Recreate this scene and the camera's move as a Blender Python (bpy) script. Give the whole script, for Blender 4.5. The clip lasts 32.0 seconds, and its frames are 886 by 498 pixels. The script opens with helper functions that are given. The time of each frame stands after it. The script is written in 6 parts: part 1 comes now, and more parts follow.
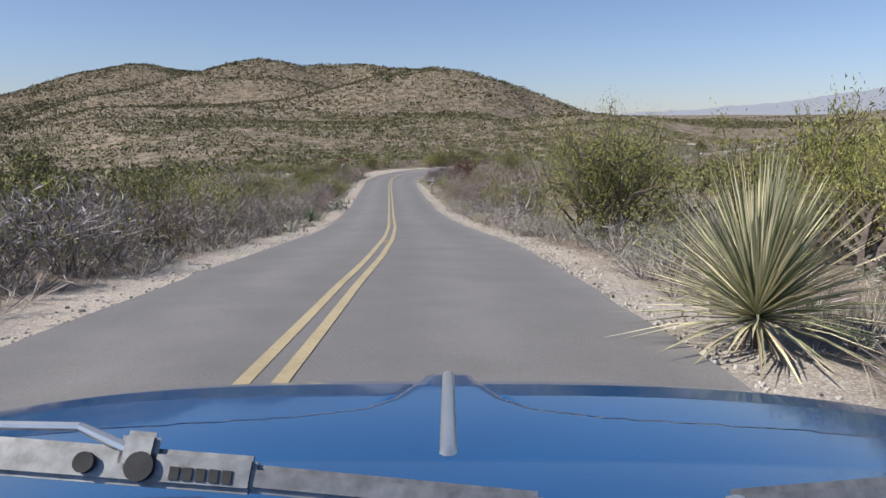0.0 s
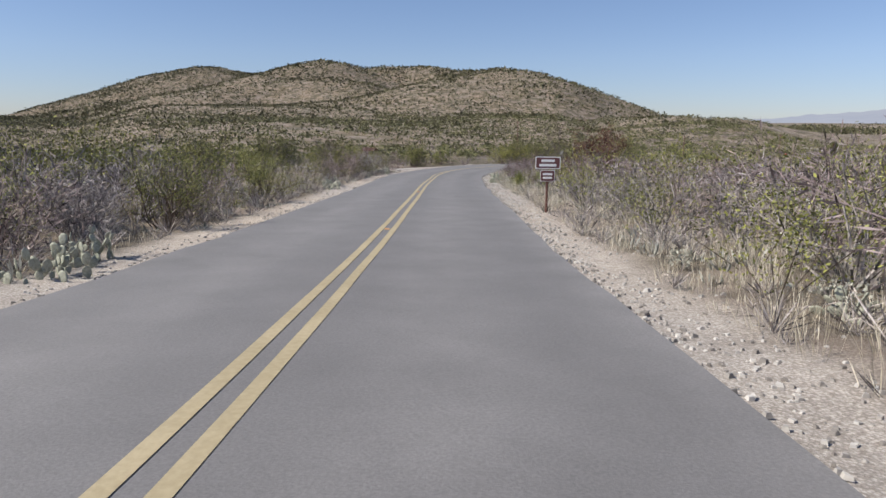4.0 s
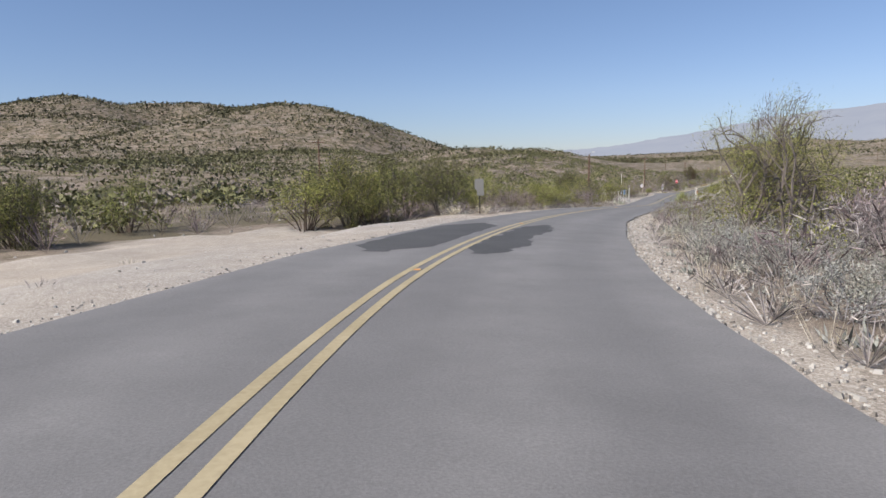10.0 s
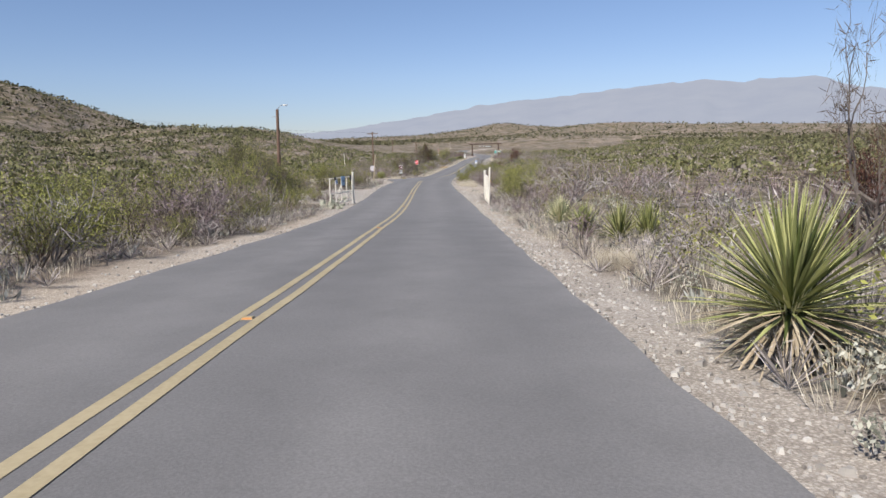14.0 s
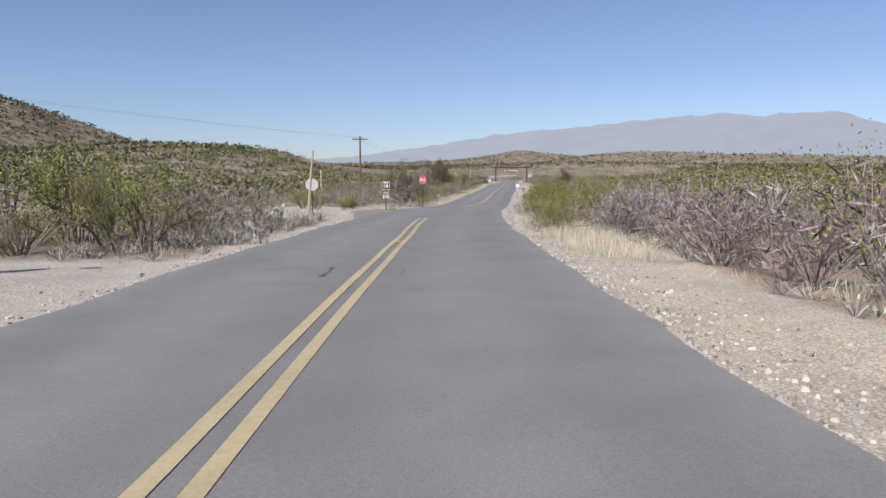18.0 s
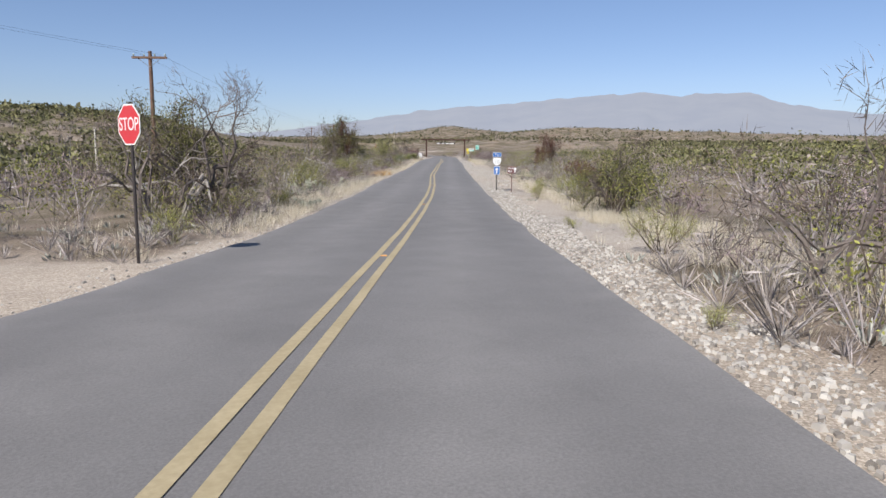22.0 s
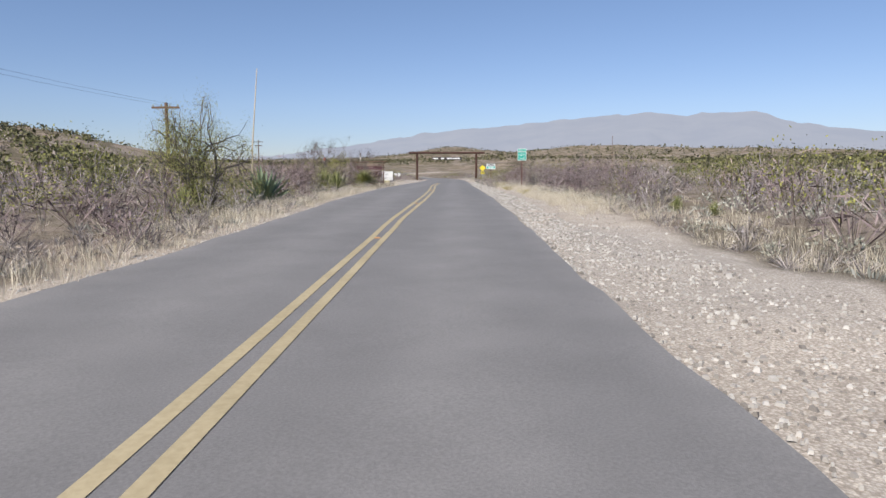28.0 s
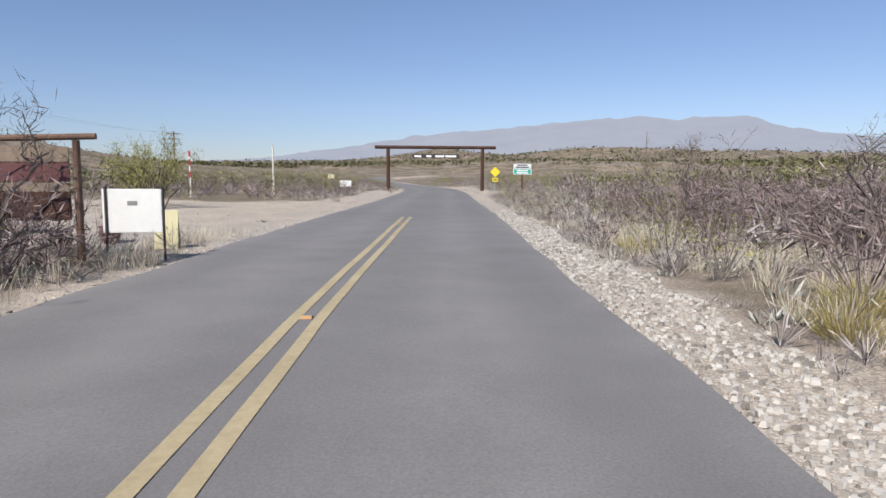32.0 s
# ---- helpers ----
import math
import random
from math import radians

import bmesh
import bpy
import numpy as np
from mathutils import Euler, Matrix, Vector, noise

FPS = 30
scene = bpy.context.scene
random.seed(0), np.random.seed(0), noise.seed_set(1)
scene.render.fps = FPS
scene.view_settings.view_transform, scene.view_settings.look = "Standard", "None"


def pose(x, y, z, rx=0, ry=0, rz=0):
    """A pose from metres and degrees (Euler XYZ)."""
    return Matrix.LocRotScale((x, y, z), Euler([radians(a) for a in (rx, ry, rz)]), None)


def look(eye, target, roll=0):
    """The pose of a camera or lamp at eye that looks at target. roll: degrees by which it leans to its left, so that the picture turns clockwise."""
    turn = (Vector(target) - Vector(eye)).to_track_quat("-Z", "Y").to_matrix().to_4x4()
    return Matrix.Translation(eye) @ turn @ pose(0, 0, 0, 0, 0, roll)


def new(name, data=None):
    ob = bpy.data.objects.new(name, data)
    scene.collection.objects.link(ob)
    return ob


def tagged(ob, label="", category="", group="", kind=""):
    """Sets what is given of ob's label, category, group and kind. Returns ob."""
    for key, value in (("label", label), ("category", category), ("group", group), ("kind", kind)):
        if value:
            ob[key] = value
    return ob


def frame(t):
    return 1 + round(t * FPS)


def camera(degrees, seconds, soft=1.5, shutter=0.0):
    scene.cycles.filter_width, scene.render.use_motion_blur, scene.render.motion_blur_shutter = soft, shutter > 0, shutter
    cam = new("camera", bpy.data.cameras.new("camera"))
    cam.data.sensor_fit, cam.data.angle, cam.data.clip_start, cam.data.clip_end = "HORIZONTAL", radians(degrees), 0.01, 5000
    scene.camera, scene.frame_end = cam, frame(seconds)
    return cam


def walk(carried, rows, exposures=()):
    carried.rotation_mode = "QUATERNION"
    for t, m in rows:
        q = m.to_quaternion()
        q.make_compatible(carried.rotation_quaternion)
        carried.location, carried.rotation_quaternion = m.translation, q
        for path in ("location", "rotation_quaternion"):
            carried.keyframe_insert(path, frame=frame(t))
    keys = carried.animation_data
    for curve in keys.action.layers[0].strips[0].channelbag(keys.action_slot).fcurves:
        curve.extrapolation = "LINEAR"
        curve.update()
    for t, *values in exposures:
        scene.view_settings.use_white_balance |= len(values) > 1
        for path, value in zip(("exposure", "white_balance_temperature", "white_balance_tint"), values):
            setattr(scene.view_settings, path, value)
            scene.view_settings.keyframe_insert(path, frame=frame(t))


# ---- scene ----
cam = camera(67.0, 32.0)
PATH = [
    (0.0, -0.00, 0.00, 1.20, 79.20, 0.11, 1.72), (0.5, -0.15, 5.05, 0.75, 78.69, 0.11, 2.60),
    (1.0, -0.39, 10.10, 0.24, 78.08, -0.04, 3.86), (1.5, -0.74, 15.13, -0.33, 77.35, -0.25, 4.97),
    (2.0, -1.17, 20.15, -0.95, 77.02, -0.35, 5.50), (2.5, -1.63, 25.16, -1.55, 77.31, -0.47, 5.86),
    (3.0, -2.12, 30.19, -2.07, 78.30, -0.73, 6.24), (3.5, -2.65, 35.22, -2.49, 79.09, -0.77, 6.67),
    (4.0, -3.21, 40.25, -2.85, 79.75, -0.47, 7.04), (4.5, -3.81, 45.28, -3.15, 80.38, -0.27, 7.30),
    (5.0, -4.42, 50.31, -3.41, 80.90, -0.44, 7.41), (5.5, -5.03, 55.34, -3.62, 81.37, -0.74, 7.33),
    (6.0, -5.63, 60.38, -3.81, 81.63, -0.84, 7.02), (6.5, -6.18, 65.42, -3.98, 81.72, -0.78, 6.46),
    (7.0, -6.68, 70.47, -4.16, 81.80, -0.57, 5.61), (7.5, -7.09, 75.52, -4.34, 81.85, -0.17, 4.63),
    (8.0, -7.41, 80.59, -4.52, 81.94, 0.16, 3.50), (8.5, -7.61, 85.65, -4.70, 82.25, 0.26, 1.74),
    (9.0, -7.59, 90.73, -4.87, 82.59, 0.32, -1.55), (9.5, -7.22, 95.78, -5.03, 82.85, 0.66, -6.05),
    (10.0, -6.42, 100.78, -5.17, 83.05, 1.14, -11.04), (10.5, -5.19, 105.71, -5.30, 82.88, 1.32, -16.21),
    (11.0, -3.55, 110.52, -5.44, 82.51, 1.17, -20.84), (11.5, -1.53, 115.17, -5.60, 82.20, 1.06, -24.84),
    (12.0, 0.78, 119.70, -5.78, 81.93, 1.13, -28.03), (12.5, 3.30, 124.12, -5.97, 81.83, 1.26, -30.75),
    (13.0, 6.00, 128.40, -6.17, 81.73, 1.27, -32.87), (13.5, 8.84, 132.61, -6.37, 81.50, 1.17, -33.96),
    (14.0, 11.71, 136.79, -6.58, 81.30, 1.04, -33.94), (14.5, 14.56, 140.99, -6.82, 81.35, 0.80, -33.37),
    (15.0, 17.34, 145.22, -7.08, 81.15, 0.41, -32.57), (15.5, 20.08, 149.49, -7.38, 81.11, 0.08, -31.90),
    (16.0, 22.77, 153.77, -7.67, 81.96, -0.08, -31.51), (16.5, 25.46, 158.07, -7.89, 83.18, -0.13, -31.46),
    (17.0, 28.15, 162.37, -8.05, 83.58, -0.12, -31.70), (17.5, 30.86, 166.66, -8.17, 83.79, -0.11, -32.09),
    (18.0, 33.61, 170.92, -8.26, 83.70, -0.13, -32.65), (18.5, 36.40, 175.17, -8.33, 83.58, -0.30, -33.08),
    (19.0, 39.21, 179.40, -8.40, 83.34, -0.61, -33.26), (19.5, 42.03, 183.61, -8.49, 82.94, -0.76, -33.38),
    (20.0, 44.88, 187.81, -8.59, 82.83, -0.75, -34.10), (20.5, 47.79, 191.96, -8.68, 82.93, -0.52, -35.19),
    (21.0, 50.79, 196.06, -8.77, 82.85, -0.22, -36.58), (21.5, 53.90, 200.07, -8.86, 82.42, -0.36, -38.08),
    (22.0, 57.11, 204.01, -8.98, 81.77, -0.60, -38.96), (22.5, 60.30, 207.93, -9.20, 82.06, -0.72, -38.51),
    (23.0, 63.51, 211.85, -9.41, 82.36, -1.00, -39.02), (23.5, 66.76, 215.76, -9.47, 83.05, -0.88, -39.50),
    (24.0, 70.02, 219.64, -9.49, 83.21, -0.35, -39.87), (24.5, 73.32, 223.51, -9.50, 83.45, 0.03, -40.06),
    (25.0, 76.58, 227.39, -9.49, 83.70, 0.18, -39.31), (25.5, 79.83, 231.29, -9.47, 83.84, 0.14, -39.17),
    (26.0, 83.06, 235.20, -9.44, 83.97, -0.06, -39.04), (26.5, 86.29, 239.12, -9.41, 83.99, -0.19, -38.89),
    (27.0, 89.50, 243.05, -9.39, 83.54, -0.13, -38.67), (27.5, 92.69, 247.00, -9.41, 83.32, -0.02, -38.56),
    (28.0, 95.88, 250.94, -9.41, 83.67, 0.04, -38.63), (28.5, 99.09, 254.88, -9.38, 84.30, 0.02, -38.75),
    (29.0, 102.29, 258.81, -9.31, 84.53, -0.05, -38.67), (29.5, 105.49, 262.75, -9.22, 84.65, -0.09, -38.45),
    (30.0, 108.67, 266.70, -9.13, 84.55, -0.14, -38.35), (30.5, 111.85, 270.65, -9.07, 84.21, -0.15, -38.56),
    (31.0, 115.06, 274.58, -9.02, 84.02, -0.14, -39.03), (31.5, 118.30, 278.49, -8.99, 83.89, -0.19, -39.29),
    (32.0, 121.55, 282.39, -8.96, 83.93, -0.24, -39.43),
]
walk(cam, [(r[0], pose(*r[1:])) for r in PATH])
# world and sun
world = bpy.data.worlds.new("sky")
scene.world = world
world.use_nodes = True
wn = world.node_tree
SUN_EL, SUN_AZ = radians(44), radians(250)      # azimuth clockwise from +y
sky = wn.nodes.new("ShaderNodeTexSky")
sky.sky_type = "NISHITA"
sky.sun_disc = False
sky.sun_elevation, sky.sun_rotation = SUN_EL, SUN_AZ
sky.air_density, sky.dust_density, sky.ozone_density, sky.altitude = 1.0, 0.3, 3.0, 900
wn.nodes["Background"].inputs[1].default_value = 0.092
# dry haze takes the green out of the air and dulls it towards the horizon
up = wn.nodes.new("ShaderNodeSeparateXYZ")
wn.links.new(wn.nodes.new("ShaderNodeTexCoord").outputs["Generated"], up.inputs[0])
haze = wn.nodes.new("ShaderNodeValToRGB")
haze.color_ramp.elements[0].position, haze.color_ramp.elements[0].color = 0.0, (0.70, 0.71, 0.88, 1)
haze.color_ramp.elements[1].position, haze.color_ramp.elements[1].color = 0.30, (1.04, 1.0, 1.05, 1)
haze.color_ramp.elements.new(0.10).color = (0.90, 0.87, 0.99, 1)
wn.links.new(up.outputs[2], haze.inputs[0])
dull = wn.nodes.new("ShaderNodeMix")
dull.data_type, dull.blend_type = "RGBA", "MULTIPLY"
dull.inputs[0].default_value = 1.0
wn.links.new(sky.outputs[0], dull.inputs[6])
wn.links.new(haze.outputs[0], dull.inputs[7])
wn.links.new(dull.outputs[2], wn.nodes["Background"].inputs[0])
sun_data = bpy.data.lights.new("sun", "SUN")
sun_data.energy, sun_data.angle, sun_data.color = 4.9, radians(0.53), (1.0, 0.95, 0.87)
sun = new("sun", sun_data)
sun_from = Vector((math.sin(SUN_AZ) * math.cos(SUN_EL), math.cos(SUN_AZ) * math.cos(SUN_EL), math.sin(SUN_EL)))
sun.matrix_world = look(sun_from * 50, (0, 0, 0))
scene.view_settings.exposure = 0.29


# ---- materials ----
def mat(name, rough=0.8, metal=0.0, spec=0.3):
    m = bpy.data.materials.new(name)
    m.use_nodes = True
    b = m.node_tree.nodes["Principled BSDF"]
    b.inputs["Roughness"].default_value = rough
    b.inputs["Metallic"].default_value = metal
    b.inputs["Specular IOR Level"].default_value = spec
    return m, m.node_tree, b


def node(t, kind, **values):
    n = t.nodes.new(kind)
    for k, v in values.items():
        n.inputs[k.replace("_", " ")].default_value = v
    return n


def ramp(t, fac, stops):
    r = t.nodes.new("ShaderNodeValToRGB")
    el = r.color_ramp.elements
    while len(el) < len(stops):
        el.new(0.5)
    for e, (p, c) in zip(el, stops):
        e.position, e.color = p, (*c, 1)
    t.links.new(fac, r.inputs[0])
    return r.outputs[0]


def mixed(t, fac, a, b, kind="MIX"):
    m = t.nodes.new("ShaderNodeMix")
    m.data_type, m.blend_type = "RGBA", kind
    for v, i in ((fac, 0), (a, 6), (b, 7)):
        if isinstance(v, (int, float)):
            m.inputs[i].default_value = v
        elif isinstance(v, tuple):
            m.inputs[i].default_value = (*v, 1)
        else:
            t.links.new(v, m.inputs[i])
    return m.outputs[2]


def coords(t, kind="Object"):
    return t.nodes.new("ShaderNodeTexCoord").outputs[kind]


def position(t):
    return t.nodes.new("ShaderNodeNewGeometry").outputs["Position"]


def noise_tex(t, vec, scale, detail=4.0, rough=0.55):
    n = node(t, "ShaderNodeTexNoise", Scale=scale, Detail=detail, Roughness=rough)
    t.links.new(vec, n.inputs["Vector"])
    return n.outputs["Fac"]


def bump(t, b, height, strength=0.4, distance=0.02):
    n = node(t, "ShaderNodeBump", Strength=strength, Distance=distance)
    t.links.new(height, n.inputs["Height"])
    t.links.new(n.outputs[0], b.inputs["Normal"])


def mottled(name, dark, light, scale=3.0, fine=40.0, rough=0.85, metal=0.0, spread=(0.3, 0.7), relief=0.3, depth=0.01, spec=0.3, world_space=False):
    """A surface with a broad and a fine variation between two colours."""
    m, t, b = mat(name, rough, metal, spec)
    v = position(t) if world_space else coords(t)
    big, small = noise_tex(t, v, scale), noise_tex(t, v, fine, 6.0)
    both = mixed(t, 0.45, big, small)
    c = ramp(t, both, [(spread[0], dark), (spread[1], light)])
    t.links.new(c, b.inputs["Base Color"])
    bump(t, b, small, relief, depth)
    return m


def plant(name, dark, light, tint=0.35, rough=0.75, trans=True):
    """Leaves or twigs: each piece and each plant varies."""
    m, t, b = mat(name, rough, 0.0, 0.25)
    isl = t.nodes.new("ShaderNodeNewGeometry").outputs["Random Per Island"]
    rnd = t.nodes.new("ShaderNodeObjectInfo").outputs["Random"]
    c = ramp(t, isl, [(0.05, dark), (0.95, light)])
    c2 = ramp(t, rnd, [(0.0, (0.72, 0.66, 0.62)), (0.5, (1.0, 1.0, 1.0)), (1.0, (1.25, 1.2, 1.0))])
    c = mixed(t, tint * 2, c, c2, "MULTIPLY")
    t.links.new(c, b.inputs["Base Color"])
    return m


def plain(name, colour, rough=0.6, metal=0.0, spec=0.4, wear=0.15):
    m, t, b = mat(name, rough, metal, spec)
    n = noise_tex(t, coords(t), 9.0, 6.0)
    n2 = noise_tex(t, coords(t), 60.0, 3.0)
    dull = tuple(c * (1 - wear) + 0.25 * wear for c in colour)
    c = ramp(t, mixed(t, 0.4, n, n2), [(0.35, colour), (0.75, dull)])
    t.links.new(c, b.inputs["Base Color"])
    bump(t, b, n2, 0.08, 0.002)
    return m


def asphalt_material():
    m, t, b = mat("asphalt", 0.78, 0.0, 0.35)
    v = position(t)
    big, mid, fine = noise_tex(t, v, 0.12, 3.0), noise_tex(t, v, 1.3, 5.0), noise_tex(t, v, 55.0, 4.0, 0.7)
    c = ramp(t, mixed(t, 0.5, big, mid), [(0.3, (0.147, 0.140, 0.138)), (0.7, (0.198, 0.189, 0.186))])
    at = t.nodes.new("ShaderNodeAttribute")
    at.attribute_name = "across"
    w = t.nodes.new("ShaderNodeMath")
    w.operation = "MULTIPLY"
    t.links.new(at.outputs["Fac"], w.inputs[0])
    t.links.new(mid, w.inputs[1])
    c = mixed(t, w.outputs[0], c, (0.31, 0.292, 0.283))
    sp = ramp(t, fine, [(0.35, (0.72, 0.72, 0.72)), (0.65, (1.22, 1.22, 1.22))])
    c = mixed(t, 0.55, c, sp, "MULTIPLY")
    t.links.new(c, b.inputs["Base Color"])
    bump(t, b, fine, 0.35, 0.006)
    return m


def ground_material(name, near):
    m, t, b = mat(name, 0.92, 0.0, 0.15)
    v = position(t)
    big, mid = noise_tex(t, v, 0.07, 4.0), noise_tex(t, v, 0.9, 6.0, 0.65)
    fine = noise_tex(t, v, 42.0, 5.0, 0.75)
    vor = node(t, "ShaderNodeTexVoronoi", Scale=48.0)
    t.links.new(v, vor.inputs["Vector"])
    litter = ramp(t, mixed(t, 0.55, mid, fine), [(0.32, (0.12, 0.10, 0.085)), (0.5, (0.25, 0.215, 0.185)), (0.7, (0.41, 0.365, 0.315))])
    # low scrub and litter that darken the open country
    far = noise_tex(t, v, 0.16, 9.0, 0.68)
    wide = 0.45 if near else 0.66
    litter = mixed(t, ramp(t, far, [(0.465, (0, 0, 0)), (0.535, (wide, wide, wide))]), mixed(t, 0.2 if near else 0.6, litter, (0.33, 0.28, 0.225)), (0.085, 0.08, 0.04))
    bare = ramp(t, mixed(t, 0.4, mid, fine), [(0.3, (0.355, 0.325, 0.29)), (0.7, (0.54, 0.50, 0.45))])
    at = t.nodes.new("ShaderNodeAttribute")
    at.attribute_name = "bare"
    k = ramp(t, mixed(t, 0.35, at.outputs["Fac"], mid), [(0.3, (0, 0, 0)), (0.6, (1, 1, 1))])
    c = mixed(t, k, litter, bare)
    peb = ramp(t, vor.outputs["Distance"], [(0.0, (1.15, 1.13, 1.1)), (0.38, (1.0, 1.0, 1.0)), (0.62, (0.58, 0.55, 0.52))])
    c = mixed(t, 0.6, c, peb, "MULTIPLY")
    each = t.nodes.new("ShaderNodeSeparateColor")
    t.links.new(vor.outputs["Color"], each.inputs[0])
    c = mixed(t, 0.8, c, ramp(t, each.outputs[0], [(0.0, (0.70, 0.67, 0.64)), (0.6, (1.0, 1.0, 1.0)), (1.0, (1.35, 1.34, 1.32))]), "MULTIPLY")
    warm = ramp(t, big, [(0.35, (0.92, 0.92, 0.95)), (0.65, (1.08, 1.0, 0.92))])
    c = mixed(t, 0.8, c, warm, "MULTIPLY")
    t.links.new(c, b.inputs["Base Color"])
    bump(t, b, mixed(t, 0.5, fine, vor.outputs["Distance"]), 0.45 if near else 0.3, 0.02)
    return m


M_ASPHALT = asphalt_material()
M_PATCH = mottled("fresh_asphalt", (0.06, 0.058, 0.058), (0.10, 0.097, 0.096), 0.8, 50, 0.8, world_space=True)
M_YELLOW = mottled("yellow_road_paint", (0.29, 0.235, 0.135), (0.43, 0.355, 0.225), 1.1, 22, 0.7, spread=(0.25, 0.6), world_space=True)
M_VERGE = ground_material("verge_soil", True)
M_GROUND = ground_material("desert_soil", False)
M_STONE = plant("gravel_stone", (0.21, 0.19, 0.17), (0.55, 0.525, 0.49), 0.15, 0.9)
M_GREEN = plant("creosote_leaves", (0.07, 0.08, 0.022), (0.35, 0.355, 0.115))
M_BRUSHGREEN = plant("scrub_leaves", (0.045, 0.052, 0.014), (0.29, 0.295, 0.09))
M_GREEN2 = plant("palo_verde_leaves", (0.08, 0.092, 0.025), (0.46, 0.46, 0.16))
M_SAGE = plant("brittlebush_leaves", (0.10, 0.105, 0.092), (0.45, 0.45, 0.415))
M_STEM = plant("brown_stems", (0.06, 0.045, 0.035), (0.17, 0.13, 0.10), 0.2)
M_TWIG = plant("grey_twigs", (0.065, 0.057, 0.058), (0.46, 0.415, 0.415))
M_MAUVE = plant("mauve_twigs", (0.055, 0.04, 0.043), (0.38, 0.305, 0.31))
M_BARK = mottled("weathered_bark", (0.07, 0.055, 0.048), (0.22, 0.185, 0.165), 8, 60, 0.9, relief=0.6)
M_DEADBARK = mottled("bleached_dead_bark", (0.16, 0.14, 0.125), (0.46, 0.42, 0.385), 6, 60, 0.9, relief=0.6)
M_BAND = mottled("worn_tan_paint", (0.16, 0.115, 0.085), (0.34, 0.27, 0.21), 4, 40, 0.8)
M_DARKLEAF = plant("mesquite_leaves", (0.03, 0.035, 0.014), (0.24, 0.23, 0.09))
M_RUST = plant("dry_mistletoe", (0.035, 0.018, 0.014), (0.16, 0.075, 0.055))
M_STRAW = plant("dry_grass", (0.37, 0.325, 0.245), (0.70, 0.645, 0.53), 0.3)
M_STRAWO = plant("orange_dry_grass", (0.30, 0.17, 0.07), (0.55, 0.36, 0.17), 0.3)
M_TUFT = plant("yellow_green_grass", (0.20, 0.17, 0.06), (0.44, 0.38, 0.16), 0.3)
M_PAD = mottled("cactus_pad_skin", (0.19, 0.20, 0.145), (0.52, 0.515, 0.42), 5, 45, 0.6)
M_AGAVE = plant("agave_leaves", (0.07, 0.11, 0.07), (0.25, 0.31, 0.20), 0.25, 0.5)
M_YUCCA = plant("yucca_leaves", (0.08, 0.10, 0.03), (0.52, 0.52, 0.24), 0.25, 0.55)
M_SOTOL = plant("sotol_leaves", (0.12, 0.16, 0.08), (0.80, 0.74, 0.50), 0.2, 0.5)
M_DEADLEAF = plant("dead_yucca_leaves", (0.28, 0.23, 0.16), (0.58, 0.50, 0.38), 0.2)
M_SCRUB = plant("far_scrub", (0.07, 0.066, 0.036), (0.21, 0.19, 0.115), 0.0)
M_PLAIN = plant("plain_scrub_leaves", (0.055, 0.058, 0.026), (0.23, 0.22, 0.105), 0.0)
M_HILL = plant("hillside_scrub", (0.045, 0.047, 0.026), (0.165, 0.15, 0.08), 0.0)
M_SCRUBG = plant("far_grey_scrub", (0.14, 0.115, 0.10), (0.35, 0.30, 0.26), 0.0)
M_WOOD = mottled("brown_stained_timber", (0.035, 0.018, 0.014), (0.095, 0.045, 0.032), 4, 40, 0.75)
M_POLE = mottled("utility_pole_timber", (0.10, 0.06, 0.045), (0.22, 0.14, 0.10), 3, 50, 0.85, relief=0.5)
M_WHITE = mottled("chalky_white_paint", (0.40, 0.33, 0.27), (0.70, 0.66, 0.58), 7, 45, 0.7, spread=(0.22, 0.48))
M_SIGNWHITE = plain("white_sign_face", (0.78, 0.78, 0.77), 0.45)
M_STEEL = plain("galvanised_steel", (0.42, 0.43, 0.44), 0.45, 0.7)
M_DARKPOST = plain("dark_steel_post", (0.05, 0.04, 0.038), 0.6, 0.3)
M_RUSTPOST = plain("rusty_post", (0.13, 0.05, 0.035), 0.8, 0.2)
M_RED = plain("red_sign_face", (0.52, 0.03, 0.04), 0.45)
M_BLUE = plain("blue_sign_face", (0.02, 0.13, 0.42), 0.45)
M_BROWN = plain("brown_sign_face", (0.13, 0.045, 0.045), 0.5)
M_SIGNGREEN = plain("green_sign_face", (0.01, 0.36, 0.28), 0.45)
M_SIGNYEL = plain("yellow_sign_face", (0.75, 0.60, 0.03), 0.45)
M_PALEYEL = plain("pale_yellow_board", (0.62, 0.56, 0.34), 0.5)
M_PLATEBACK = plain("weathered_plate_back", (0.19, 0.185, 0.175), 0.6, 0.4)
M_BLACK = plain("black_paint", (0.02, 0.02, 0.02), 0.5)
M_PALEBLUE = plain("pale_blue_board", (0.30, 0.45, 0.60), 0.5)
M_CANGREEN = plain("green_steel_drum", (0.012, 0.06, 0.05), 0.5, wear=0.2)
M_ORANGE = plain("orange_reflector", (0.55, 0.24, 0.07), 0.4)
M_INSUL = plain("glass_insulator", (0.30, 0.35, 0.33), 0.2)
M_POSTER = mottled("faded_notice", (0.42, 0.38, 0.42), (0.66, 0.62, 0.62), 6, 30, 0.5)


